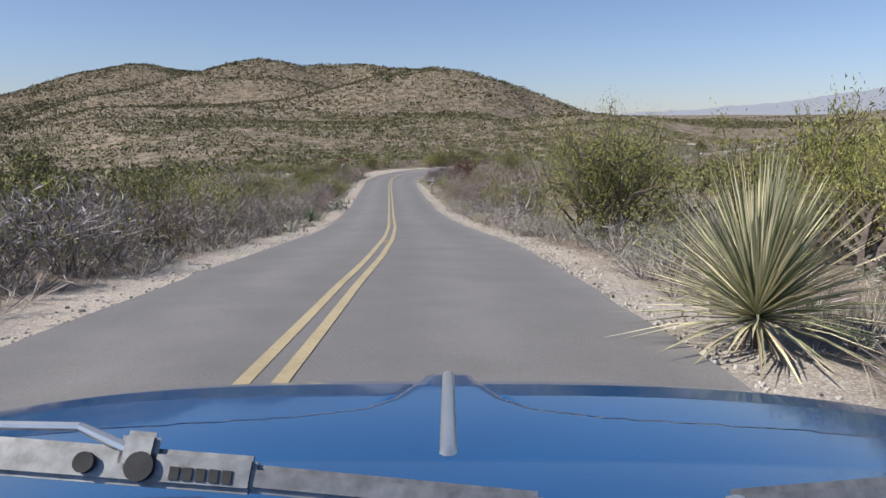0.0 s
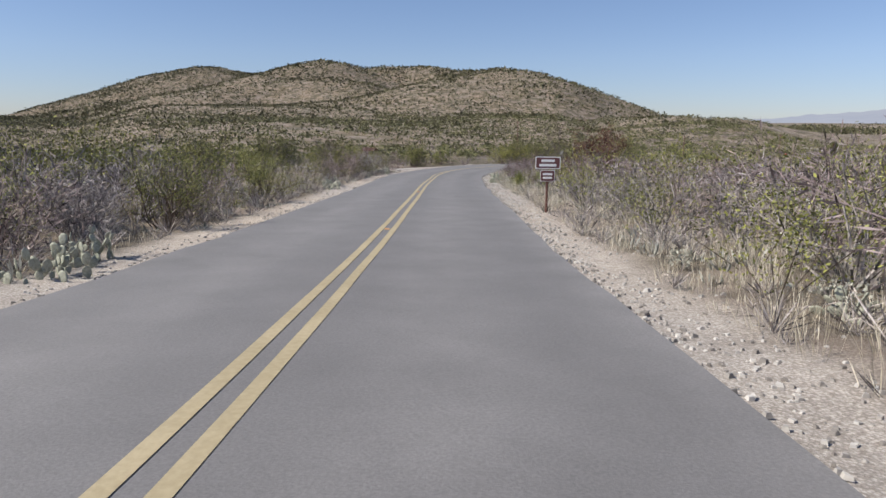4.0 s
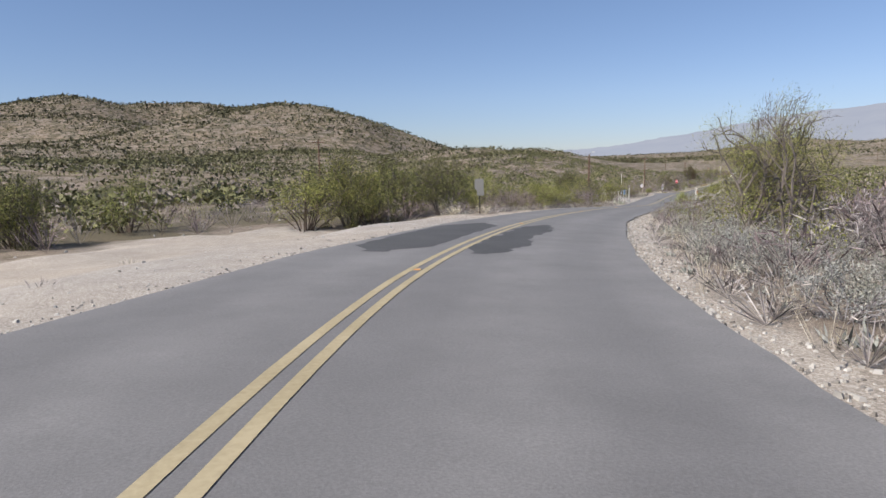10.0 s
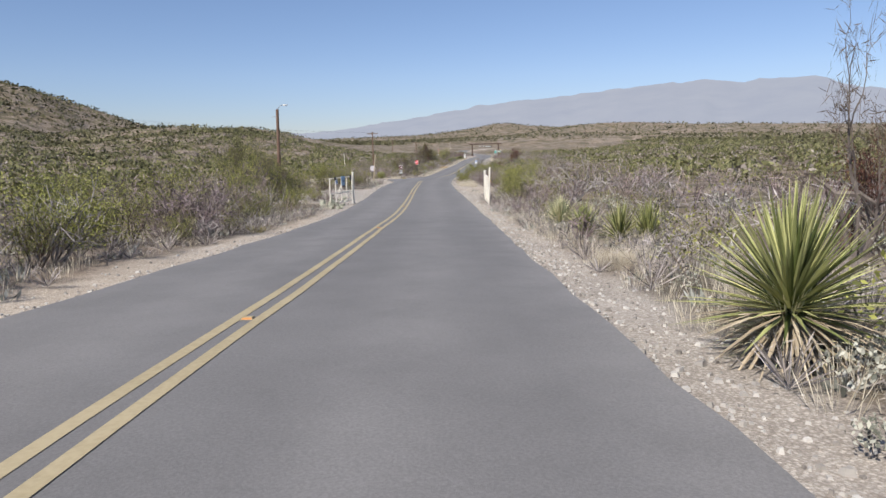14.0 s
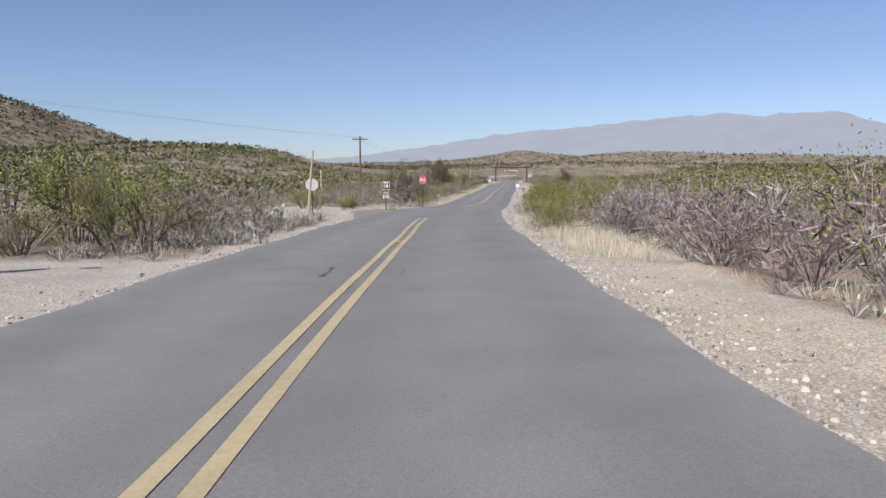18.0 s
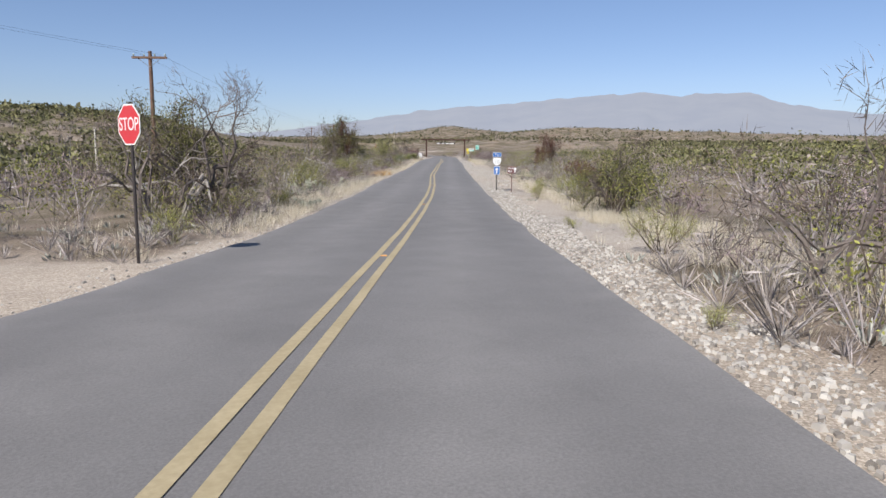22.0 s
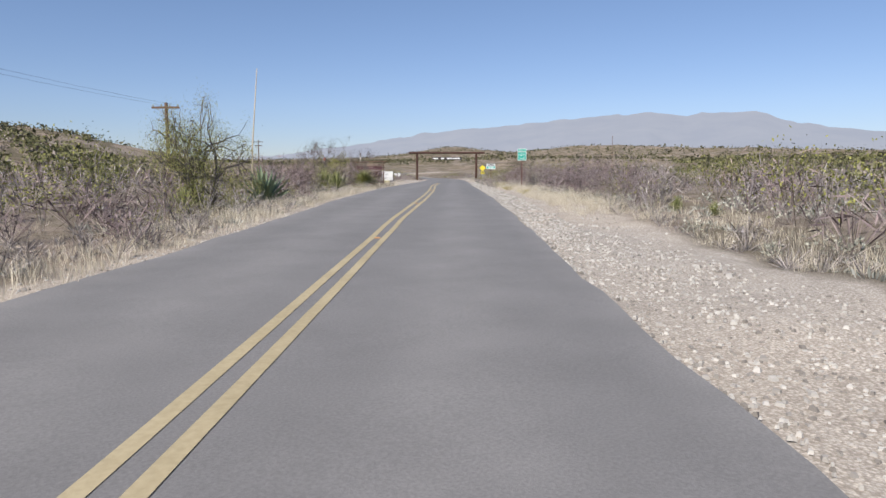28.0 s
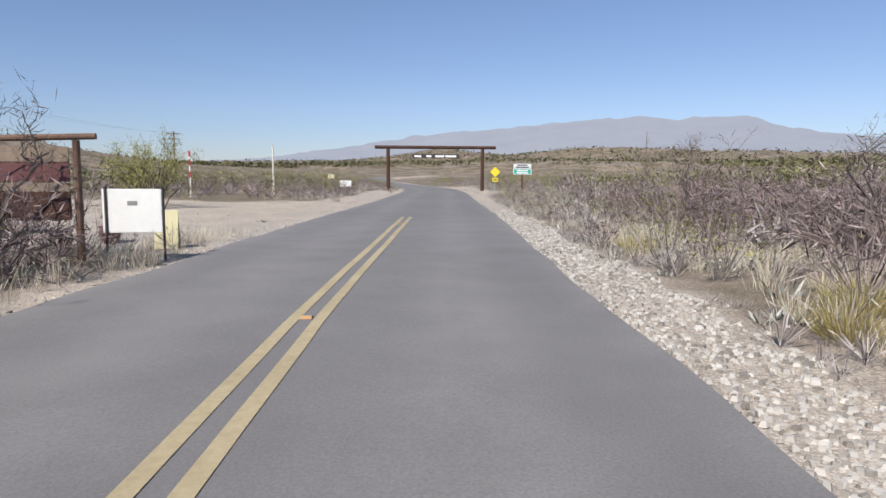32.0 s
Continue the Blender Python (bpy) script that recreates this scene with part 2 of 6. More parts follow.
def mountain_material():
    m, t, b = mat("mountain_painted_haze", 1.0, 0.0, 0.0)
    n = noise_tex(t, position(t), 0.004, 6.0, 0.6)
    # haze is painted in: pale blue glow over near-black rock stands for distance
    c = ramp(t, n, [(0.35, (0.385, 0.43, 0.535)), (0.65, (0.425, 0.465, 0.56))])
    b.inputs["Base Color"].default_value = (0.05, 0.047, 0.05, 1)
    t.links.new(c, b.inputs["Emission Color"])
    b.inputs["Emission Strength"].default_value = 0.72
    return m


M_MOUNTAIN = mountain_material()


# ---- geometry helpers ----
class Geo:
    """Collects faces for one mesh."""

    def __init__(self):
        self.v, self.f = [], []

    def tube(self, a, b, ra, rb, n=3):
        a, b = Vector(a), Vector(b)
        d = (b - a).normalized()
        u = d.cross(Vector((0.31, 0.17, 0.93))).normalized()
        w = d.cross(u)
        k = len(self.v)
        for p, r in ((a, ra), (b, rb)):
            for i in range(n):
                q = 2 * math.pi * i / n
                self.v.append(p + (u * math.cos(q) + w * math.sin(q)) * r)
        for i in range(n):
            j = (i + 1) % n
            self.f.append((k + i, k + j, k + n + j, k + n + i))
        if n > 3:
            self.f.append(tuple(range(k + n - 1, k - 1, -1)))
            self.f.append(tuple(range(k + n, k + 2 * n)))

    def leaf(self, p, d, length, width, side=None):
        p, d = Vector(p), Vector(d).normalized()
        s = d.cross(side or Vector((random.uniform(-1, 1), random.uniform(-1, 1), random.uniform(-1, 1))))
        if s.length < 1e-4:
            s = Vector((1, 0, 0))
        s = s.normalized() * width / 2
        k = len(self.v)
        self.v += [p, p + d * length * 0.45 + s, p + d * length, p + d * length * 0.45 - s]
        self.f.append((k, k + 1, k + 2, k + 3))

    def blade(self, p, d, length, width, droop=0.15):
        """A long stiff leaf in two pieces with a folded middle."""
        p, d = Vector(p), Vector(d).normalized()
        s = d.cross(Vector((0, 0, 1)))
        s = (s.normalized() if s.length > 1e-3 else Vector((1, 0, 0))) * width / 2
        n = s.cross(d).normalized()
        m = p + d * length * 0.5
        e = p + d * length - Vector((0, 0, length * droop))
        k = len(self.v)
        self.v += [p - s * 0.8, p - n * width * 0.2, p + s * 0.8, m - s, m - n * width * 0.25, m + s, e]
        self.f += [(k, k + 1, k + 4, k + 3), (k + 1, k + 2, k + 5, k + 4), (k + 3, k + 4, k + 6), (k + 4, k + 5, k + 6)]

    def lathe(self, profile, n=20):
        """A closed round body from (radius, height) pairs."""
        k = len(self.v)
        for r, z in profile:
            self.v += [Vector((r * math.cos(2 * math.pi * i / n), r * math.sin(2 * math.pi * i / n), z)) for i in range(n)]
        for a in range(len(profile) - 1):
            self.f += [(k + a * n + i, k + a * n + (i + 1) % n, k + (a + 1) * n + (i + 1) % n, k + (a + 1) * n + i) for i in range(n)]
        self.f.append(tuple(range(k + n - 1, k - 1, -1)))
        self.f.append(tuple(range(k + (len(profile) - 1) * n, k + len(profile) * n)))

    def box(self, lo, hi):
        k = len(self.v)
        for z in (lo[2], hi[2]):
            self.v += [Vector((lo[0], lo[1], z)), Vector((hi[0], lo[1], z)), Vector((hi[0], hi[1], z)), Vector((lo[0], hi[1], z))]
        self.f += [(k + 3, k + 2, k + 1, k), (k + 4, k + 5, k + 6, k + 7)]
        self.f += [(k + i, k + (i + 1) % 4, k + 4 + (i + 1) % 4, k + 4 + i) for i in range(4)]

    def slab(self, outline, y0, y1):
        """An outline of (x, z) made thick from y0 to y1."""
        k, n = len(self.v), len(outline)
        for y in (y0, y1):
            self.v += [Vector((x, y, z)) for x, z in outline]
        self.f += [tuple(range(k, k + n)), tuple(range(k + 2 * n - 1, k + n - 1, -1))]
        self.f += [(k + (i + 1) % n, k + i, k + n + i, k + n + (i + 1) % n) for i in range(n)]

    def mesh(self, name, material, smooth=False):
        me = bpy.data.meshes.new(name)
        me.from_pydata([tuple(p) for p in self.v], [], self.f)
        me.materials.append(material)
        if smooth:
            me.polygons.foreach_set("use_smooth", [True] * len(me.polygons))
        me.update()
        return me


LOOSE = {"foliage", "twig_mass", "leaf_mass", "blade_mass", "dead_leaf_mass", "crown"}


def part(name, geo, material, parent, label="", smooth=False, m=None):
    me = geo.mesh(name, material, smooth) if isinstance(geo, Geo) else geo
    ob = new(name, me)
    ob.parent = parent
    if m is not None:
        ob.matrix_basis = m
    return tagged(ob, label, kind="stuff" if name in LOOSE else "")


def thing(name, label, category, group="", m=None):
    ob = new(name)
    ob.empty_display_size = 0.1
    if m is not None:
        ob.matrix_basis = m
    return tagged(ob, label, category, group)


def bevelled_box(lo, hi, r):
    bm = bmesh.new()
    bmesh.ops.create_cube(bm, size=1.0)
    for v in bm.verts:
        v.co = Vector([(lo[i] + hi[i]) / 2 + v.co[i] * (hi[i] - lo[i]) for i in range(3)])
    bmesh.ops.bevel(bm, geom=bm.edges[:], offset=r, segments=2, affect="EDGES")
    g = Geo()
    bm.verts.index_update()
    g.v = [v.co.copy() for v in bm.verts]
    g.f = [tuple(v.index for v in f.verts) for f in bm.faces]
    bm.free()
    return g


def value_noise(x, y, seed=0):
    """Smooth noise in -1..1 for arrays of places."""
    x, y = np.asarray(x, float), np.asarray(y, float)
    xi, yi = np.floor(x), np.floor(y)
    u, v = x - xi, y - yi
    u, v = u * u * (3 - 2 * u), v * v * (3 - 2 * v)

    def h(a, b):
        n = np.sin(a * 127.1 + b * 311.7 + seed * 74.7) * 43758.5453
        return n - np.floor(n)

    low = h(xi, yi) * (1 - u) + h(xi + 1, yi) * u
    high = h(xi, yi + 1) * (1 - u) + h(xi + 1, yi + 1) * u
    return (low * (1 - v) + high * v) * 2 - 1


# ---- the road's line ----
ROAD_X = [-0.18, -0.45, -0.71, -0.99, -1.55, -2.71, -4.05, -5.38, -6.74, -8.09, -9, -8.47, -5.81, -1.15, 4.7,
          11.21, 17.94, 24.63, 31.13, 37.51, 44.15, 51.31, 58.89, 66.56, 74.21, 81.79, 89.38, 97.01, 104.66,
          112.27, 119.84, 127.51, 135.21, 142.89, 150.59, 158.23, 165.46, 172.11, 178.16, 183.61, 188.66,
          193.87, 199.92, 206.91, 214.78, 223.48, 232.87, 242.51, 252.18, 261.83]
ROAD_Y = [-36, -24, -12.01, -0.01, 11.98, 23.92, 35.85, 47.77, 59.69, 71.62, 83.58, 95.56, 107.24, 118.28,
          128.75, 138.84, 148.77, 158.73, 168.81, 178.99, 188.97, 198.6, 207.9, 217.13, 226.38, 235.69,
          244.97, 254.24, 263.49, 272.75, 282.06, 291.3, 300.51, 309.72, 318.93, 328.18, 337.76, 347.74,
          358.11, 368.79, 379.67, 390.48, 400.85, 410.6, 419.65, 427.91, 435.37, 442.51, 449.64, 456.76]
ROAD_Z = [1.89, 1.26, 0.63, -0.06, -1.19, -2.6, -3.73, -4.48, -4.98, -5.4, -5.83, -6.21, -6.53, -6.91, -7.35,
          -7.85, -8.48, -9.08, -9.4, -9.59, -9.79, -10.01, -10.37, -10.67, -10.69, -10.64, -10.6, -10.58,
          -10.42, -10.25, -10.17, -10.17, -10.17, -10.18, -10.18, -10.19, -10.19, -10.16, -10.11, -10.06,
          -9.86, -9.62, -9.38, -9.14, -8.9, -8.66, -8.42, -8.18, -7.94, -7.7]
ROAD_STEP, ROAD_START = 12.0, -36.0
CTRL = np.array([ROAD_X, ROAD_Y, ROAD_Z]).T
ROAD_END = ROAD_START + ROAD_STEP * (len(CTRL) - 1)


def road_point(s):
    """Places on the centre line, for an array of metres along it."""
    q = (np.asarray(s, float) - ROAD_START) / ROAD_STEP
    i = np.clip(np.floor(q).astype(int), 0, len(CTRL) - 2)
    f = (q - i)[..., None]
    a, b, c, d = (CTRL[np.clip(i + k, 0, len(CTRL) - 1)] for k in (-1, 0, 1, 2))
    m0, m1 = (c - a) / 2, (d - b) / 2
    return (2 * f**3 - 3 * f**2 + 1) * b + (f**3 - 2 * f**2 + f) * m0 + (-2 * f**3 + 3 * f**2) * c + (f**3 - f**2) * m1


FINE_S = np.arange(ROAD_START, ROAD_END, 0.75)
FINE_P = road_point(FINE_S)
FINE_T = np.gradient(FINE_P[:, :2], axis=0)
FINE_T /= np.hypot(FINE_T[:, 0], FINE_T[:, 1])[:, None]


def road_frame(s):
    """Place, heading and rightward direction of the centre line."""
    p = road_point(s)
    t = np.stack([np.interp(s, FINE_S, FINE_T[:, k]) for k in (0, 1)], -1)
    t /= np.linalg.norm(t, axis=-1, keepdims=True)
    return p, t, np.stack([t[..., 1], -t[..., 0]], -1)


def nearest_road(x, y):
    """Metres along, metres to the right and road height for arrays of places."""
    x, y = np.ravel(x), np.ravel(y)
    s, d, z = np.empty(len(x)), np.empty(len(x)), np.empty(len(x))
    for a in range(0, len(x), 4000):
        dx, dy = x[a:a + 4000, None] - FINE_P[:, 0], y[a:a + 4000, None] - FINE_P[:, 1]
        k = np.argmin(dx * dx + dy * dy, 1)
        r = np.arange(len(k))
        ex, ey = dx[r, k], dy[r, k]
        s[a:a + 4000] = FINE_S[k] + ex * FINE_T[k, 0] + ey * FINE_T[k, 1]
        d[a:a + 4000] = ex * FINE_T[k, 1] - ey * FINE_T[k, 0]
        z[a:a + 4000] = FINE_P[k, 2]
        far = np.hypot(ex, ey)
        d[a:a + 4000] = np.where(np.abs(d[a:a + 4000]) < far * 0.7, np.sign(d[a:a + 4000] + 1e-9) * far, d[a:a + 4000])
    return s, d, z


def edge_right(s):
    s = np.asarray(s, float)
    wide = np.interp(s, [0, 60, 75, 100, 115, 130, 150, 190, 230, 245, 300], [2.90, 2.86, 3.0, 3.22, 3.08, 2.88, 2.98, 2.92, 2.82, 2.70, 2.70])
    return wide + 0.05 * value_noise(s * 0.11, 3.0) + 0.05 * value_noise(s * 0.9, 9.0)


def edge_left(s):
    s = np.asarray(s, float)
    apron = np.clip(1 - np.abs(s - 219) / 11.0, 0, 1) * 2.2
    wide = np.interp(s, [0, 60, 75, 90, 105, 127, 150, 170, 195, 235, 290, 310, 340], [2.45, 2.50, 2.55, 2.82, 2.88, 2.62, 2.60, 2.72, 2.72, 2.75, 2.95, 3.0, 2.85])
    return -(wide + 0.05 * value_noise(s * 0.10, 7.0) + 0.06 * value_noise(s * 0.8, 5.0) + apron)


def line_offset(s):
    """The painted lines wander a little about the middle."""
    return np.interp(s, [0, 8, 15, 25, 37, 50, 60, 70, 78, 86, 96, 103, 112, 127, 140, 150, 162, 175, 183, 192, 199, 208, 229, 240, 250, 258, 264, 272, 287, 300, 308, 316, 323, 331, 346],
                     [-0.12, -0.10, 0.02, 0.13, 0.15, 0.18, 0.20, 0.25, 0.29, 0.08, -0.2, -0.12, -0.2, -0.31, -0.25, -0.2, -0.28, -0.2, -0.12, 0.05, 0.12, -0.08, 0.08, 0.17, 0.25, 0.22, 0.12, -0.05, -0.05, -0.08, 0.08, 0.18, 0.14, -0.08, -0.14])


def smooth(a, lo, hi):
    q = np.clip((np.asarray(a, float) - lo) / (hi - lo), 0, 1)
    return q * q * (3 - 2 * q)


def bank(s, d):
    """Height by which the road and its verges lean at d metres to the right: the bends are banked."""
    lean = np.interp(s, [0, 36, 50, 66, 82, 92, 103, 132, 150, 160, 190, 200, 213, 238, 248, 330], [0, -0.8, -0.4, -0.8, 0.2, 0.3, 1.2, 1.2, 0.4, 0, -0.2, -0.7, -0.4, -0.9, 0, -0.1])
    return -np.tan(np.radians(lean)) * np.clip(d, -10, 10)


def side_height(s, d):
    """Ground height over the road's own, for metres along and to the right."""
    s, d = np.asarray(s, float), np.asarray(d, float)
    off = np.where(d > 0, d - edge_right(s), -d + edge_left(s) + np.clip(1 - np.abs(s - 219) / 11.0, 0, 1) * 2.2)
    lip = -0.045 - 0.05 * smooth(off, -0.1, 0.3)
    roll = 0.13 * value_noise(s * 0.35, d * 0.35, 1) * smooth(off, 0.4, 3) + 0.05 * value_noise(s * 1.3, d * 1.3, 2) * smooth(off, 0.1, 1)
    rise = 0.35 * smooth(off, 3, 14) * (0.5 + 0.5 * value_noise(s * 0.05, np.sign(d) * 5.0, 3))
    lay_by = -1.2 * smooth(-d, 3.2, 12) * smooth(s, 92, 104) * (1 - smooth(s, 128, 145))
    return lip + roll + rise + lay_by + bank(s, d)


# ridges: x, y, height of the crest
RIDGES = [
    [(-932, 1195, 5), (-848, 1249, 40), (-783, 1289, 63), (-721, 1327, 96), (-653, 1362, 116), (-537, 1412, 102), (-405, 1350, 81)],
    [(-366, 1098, 71), (-298, 1019, 92), (-242, 1059, 85), (-163, 1086, 91), (-95, 1046, 78), (-29, 800, 62), (16, 780, 46), (57, 758, 29),
     (95, 733, 17), (130, 700, 9), (165, 650, 4)],
    [(53, 533, 5), (90, 494, 6), (124, 465, 4), (167, 455, 1)],
    [(357, 847, 5), (504, 878, 9), (545, 786, 15), (553, 713, 9), (521, 604, 14), (533, 510, 10), (567, 453, 8), (610, 375, 6), (634, 266, 5)],
    [(64, 388, -5), (84, 396, 0), (101, 389, 2), (116, 379, 0), (136, 364, -6)],
    [(565, 933, 8), (604, 910, 21), (628, 893, 25), (654, 876, 22), (690, 848, 8)],
    [(655, 812, 11), (679, 797, 20), (715, 773, 21), (750, 749, 17), (798, 716, 10), (856, 675, 6)],
]


def hill_height(x, y):
    """Height of the country away from the road."""
    x, y = np.ravel(x).astype(float), np.ravel(y).astype(float)
    r = np.hypot(x - 90, y - 180)
    base = -8.0 + 0.016 * np.clip(r - 260, 0, 1500) + 0.8 * value_noise(x / 70, y / 70, 11) + 2.2 * value_noise(x / 190, y / 190, 12)
    top = base.copy()
    # the long apron of the big hill lies before it, not beside it
    bearing = np.degrees(np.arctan2(x, np.maximum(y - 40, 1)))
    apron = smooth(bearing, -37, -30) * (1 - smooth(bearing, 1.5, 8.5))
    for n, line in enumerate(RIDGES):
        best = np.full(len(x), -1e3)
        for (ax, ay, az), (bx, by, bz) in zip(line, line[1:]):
            ux, uy = bx - ax, by - ay
            q = np.clip(((x - ax) * ux + (y - ay) * uy) / (ux * ux + uy * uy), 0, 1)
            far = np.hypot(x - ax - q * ux, y - ay - q * uy)
            crest = az + (bz - az) * q
            lump = 1 + 0.25 * value_noise(x / 95, y / 95, 20 + n)
            rise = np.clip(crest - base, 0, 200)
            f = np.clip(1 - far / ((60 + 2.5 * rise) * lump), 0, 1)
            foot = np.clip(1 - far / ((180 + 7.2 * rise) * lump), 0, 1)
            best = np.maximum(best, base + rise * (0.38 * f**1.1 + 0.22 * f * f * (3 - 2 * f) + 0.40 * (foot**1.5 * apron + f**1.6 * (1 - apron) if n < 2 else foot**1.5)))
        top = np.maximum(top, best)
    lift = np.clip(top - base, 0, 40) / 40
    return top + lift * (2.6 * value_noise(x / 34, y / 34, 31) + 1.0 * value_noise(x / 13, y / 13, 32))


def ground_height(x, y):
    s, d, z = nearest_road(x, y)
    inner = z + side_height(s, np.clip(d, -30, 30))
    k = smooth(np.abs(d), 25, 110)
    return inner * (1 - k) + hill_height(x, y) * k, s, d


def on_road(s, d):
    """World place of a spot given by metres along and to the right, on the ground."""
    p, t, r = road_frame(np.array([float(s)]))
    x, y = p[0, 0] + r[0, 0] * d, p[0, 1] + r[0, 1] * d
    if abs(d) < 2.7:
        return Vector((x, y, p[0, 2] + float(bank(s, d))))
    if abs(d) < 25:
        return Vector((x, y, p[0, 2] + float(side_height(s, d))))
    return Vector((x, y, float(ground_height(np.array([x]), np.array([y]))[0][0])))


def heading(s):
    """Degrees by which the road at s turns from +y, to the left."""
    t = road_frame(np.array([float(s)]))[1][0]
    return math.degrees(math.atan2(-t[0], t[1]))


def stand(s, d, turn=0.0, sink=0.0):
    """The pose of a thing at s, d; turn is from the road's own heading."""
    p = on_road(s, d)
    return pose(p.x, p.y, p.z - sink, 0, 0, heading(s) + turn)


def bare_amount(s, d):
    """Where the ground is open dirt: lay-bys, the side road, the track and the shoulders."""
    s, d = np.asarray(s, float), np.asarray(d, float)

    def patch(s0, s1, d0, d1, soft=2.0):
        return smooth(s, s0 - soft, s0 + soft) * (1 - smooth(s, s1 - soft, s1 + soft)) * smooth(d, d0 - 0.8, d0 + 0.8) * (1 - smooth(d, d1 - 0.8, d1 + 0.8))

    b = np.maximum.reduce([
        patch(90, 131, -16.5, 0), patch(178, 195, -7.5, 0), patch(209, 234, -40, 0, 2.5), patch(338, 362, -40, 0, 3.0), patch(362, 396, -6, 0),
        patch(246, 330, 3.4, 5.6, 4.0) * 0.9, patch(180, 200, 3, 5.2), patch(234, 264, 3, 6.0) * 0.85, patch(370, 420, 3, 7)])
    off = np.where(d > 0, d - 2.85, -d - 2.7)
    return np.maximum(b, 0.75 * (1 - smooth(off, 0.4, 1.8)))


# ---- the large structure ----
def grid_mesh(name, pts, cols, material, attrs=()):
    """A sheet from rows of places, cols to a row; attrs are (name, values)."""
    pts = np.asarray(pts, float).reshape(-1, 3)
    n = len(pts) // cols
    i = (np.arange(n - 1)[:, None] * cols + np.arange(cols - 1)).ravel()
    faces = np.stack([i, i + 1, i + cols + 1, i + cols], 1)
    me = bpy.data.meshes.new(name)
    me.from_pydata(pts.tolist(), [], faces.tolist())
    me.polygons.foreach_set("use_smooth", [True] * len(me.polygons))
    me.materials.append(material)
    for key, values in attrs:
        a = me.attributes.new(key, "FLOAT", "POINT")
        a.data.foreach_set("value", np.ravel(values).astype(np.float32))
    me.update()
    return new(name, me)


SHEET = {}


def sheet_height(x, y):
    """Height of the ground sheet itself."""
    gx, gy, gz = SHEET["x"], SHEET["y"], SHEET["z"]
    i, j = np.clip(np.searchsorted(gx, x) - 1, 0, len(gx) - 2), np.clip(np.searchsorted(gy, y) - 1, 0, len(gy) - 2)
    u, v = (x - gx[i]) / (gx[i + 1] - gx[i]), (y - gy[j]) / (gy[j + 1] - gy[j])
    return (gz[j, i] * (1 - u) + gz[j, i + 1] * u) * (1 - v) + (gz[j + 1, i] * (1 - u) + gz[j + 1, i + 1] * u) * v


def build_ground():
    def lines(lo, hi, step, out):
        core = np.arange(lo, hi + 0.1, step)
        grow = np.cumsum(step * 1.036 ** np.arange(1, 300))
        grow = grow[grow < out]
        return np.r_[lo - grow[::-1], core, hi + grow]

    gx, gy = lines(-100, 320, 4.2, 4300), lines(-50, 450, 4.2, 4300)
    x, y = np.meshgrid(gx, gy)
    z, s, d = ground_height(x, y)
    z = z - 0.45 * (1 - smooth(np.abs(d), 13.0, 15.0))
    SHEET.update(x=gx, y=gy, z=z.reshape(len(gy), len(gx)))
    ob = grid_mesh("ground", np.stack([x.ravel(), y.ravel(), z], 1), len(gx), M_GROUND, [("bare", bare_amount(s, d) * (np.abs(d) < 45))])
    tagged(ob, "pale stony desert soil with dry litter", "ground", kind="structure")


def build_verges():
    s = np.arange(-34, 470, 0.8)
    for sign, label in ((1, "stony gravel verge"), (-1, "dusty gravel verge")):
        edge = edge_right(s) - 0.12 if sign > 0 else edge_left(s) + 0.12
        w = np.r_[np.arange(0, 5, 0.4), np.arange(5, 14, 0.9), 15.0]
        p, t, r = road_frame(s)
        d = edge[:, None] + sign * w[None, :]
        ss = np.repeat(s[:, None], len(w), 1)
        z = p[:, 2][:, None] + side_height(ss, d) - 0.02 * (w < 0.1)
        z[:, -1] -= 1.0
        x = p[:, 0][:, None] + r[:, 0][:, None] * d
        y = p[:, 1][:, None] + r[:, 1][:, None] * d
        pts = np.stack([x, y, z], -1)
        bare = bare_amount(ss, d)
        if sign < 0:
            pts, bare = pts[:, ::-1], bare[:, ::-1]
        ob = grid_mesh("verge", pts, len(w), M_VERGE, [("bare", bare)])
        tagged(ob, label, "verge", kind="structure")


def ribbon(name, s, d0, d1, lift, material, cols=2, attrs=None):
    p, t, r = road_frame(s)
    d0, d1 = np.broadcast_to(d0, s.shape), np.broadcast_to(d1, s.shape)
    f = np.linspace(0, 1, cols)
    d = d0[:, None] * (1 - f) + d1[:, None] * f
    pts = np.stack([p[:, 0][:, None] + r[:, 0][:, None] * d, p[:, 1][:, None] + r[:, 1][:, None] * d,
                    np.repeat(p[:, 2][:, None], cols, 1) + lift - 0.010 * np.abs(d) + bank(s[:, None], d)], -1)
    return grid_mesh(name, pts, cols, material, attrs(d) if attrs else ())


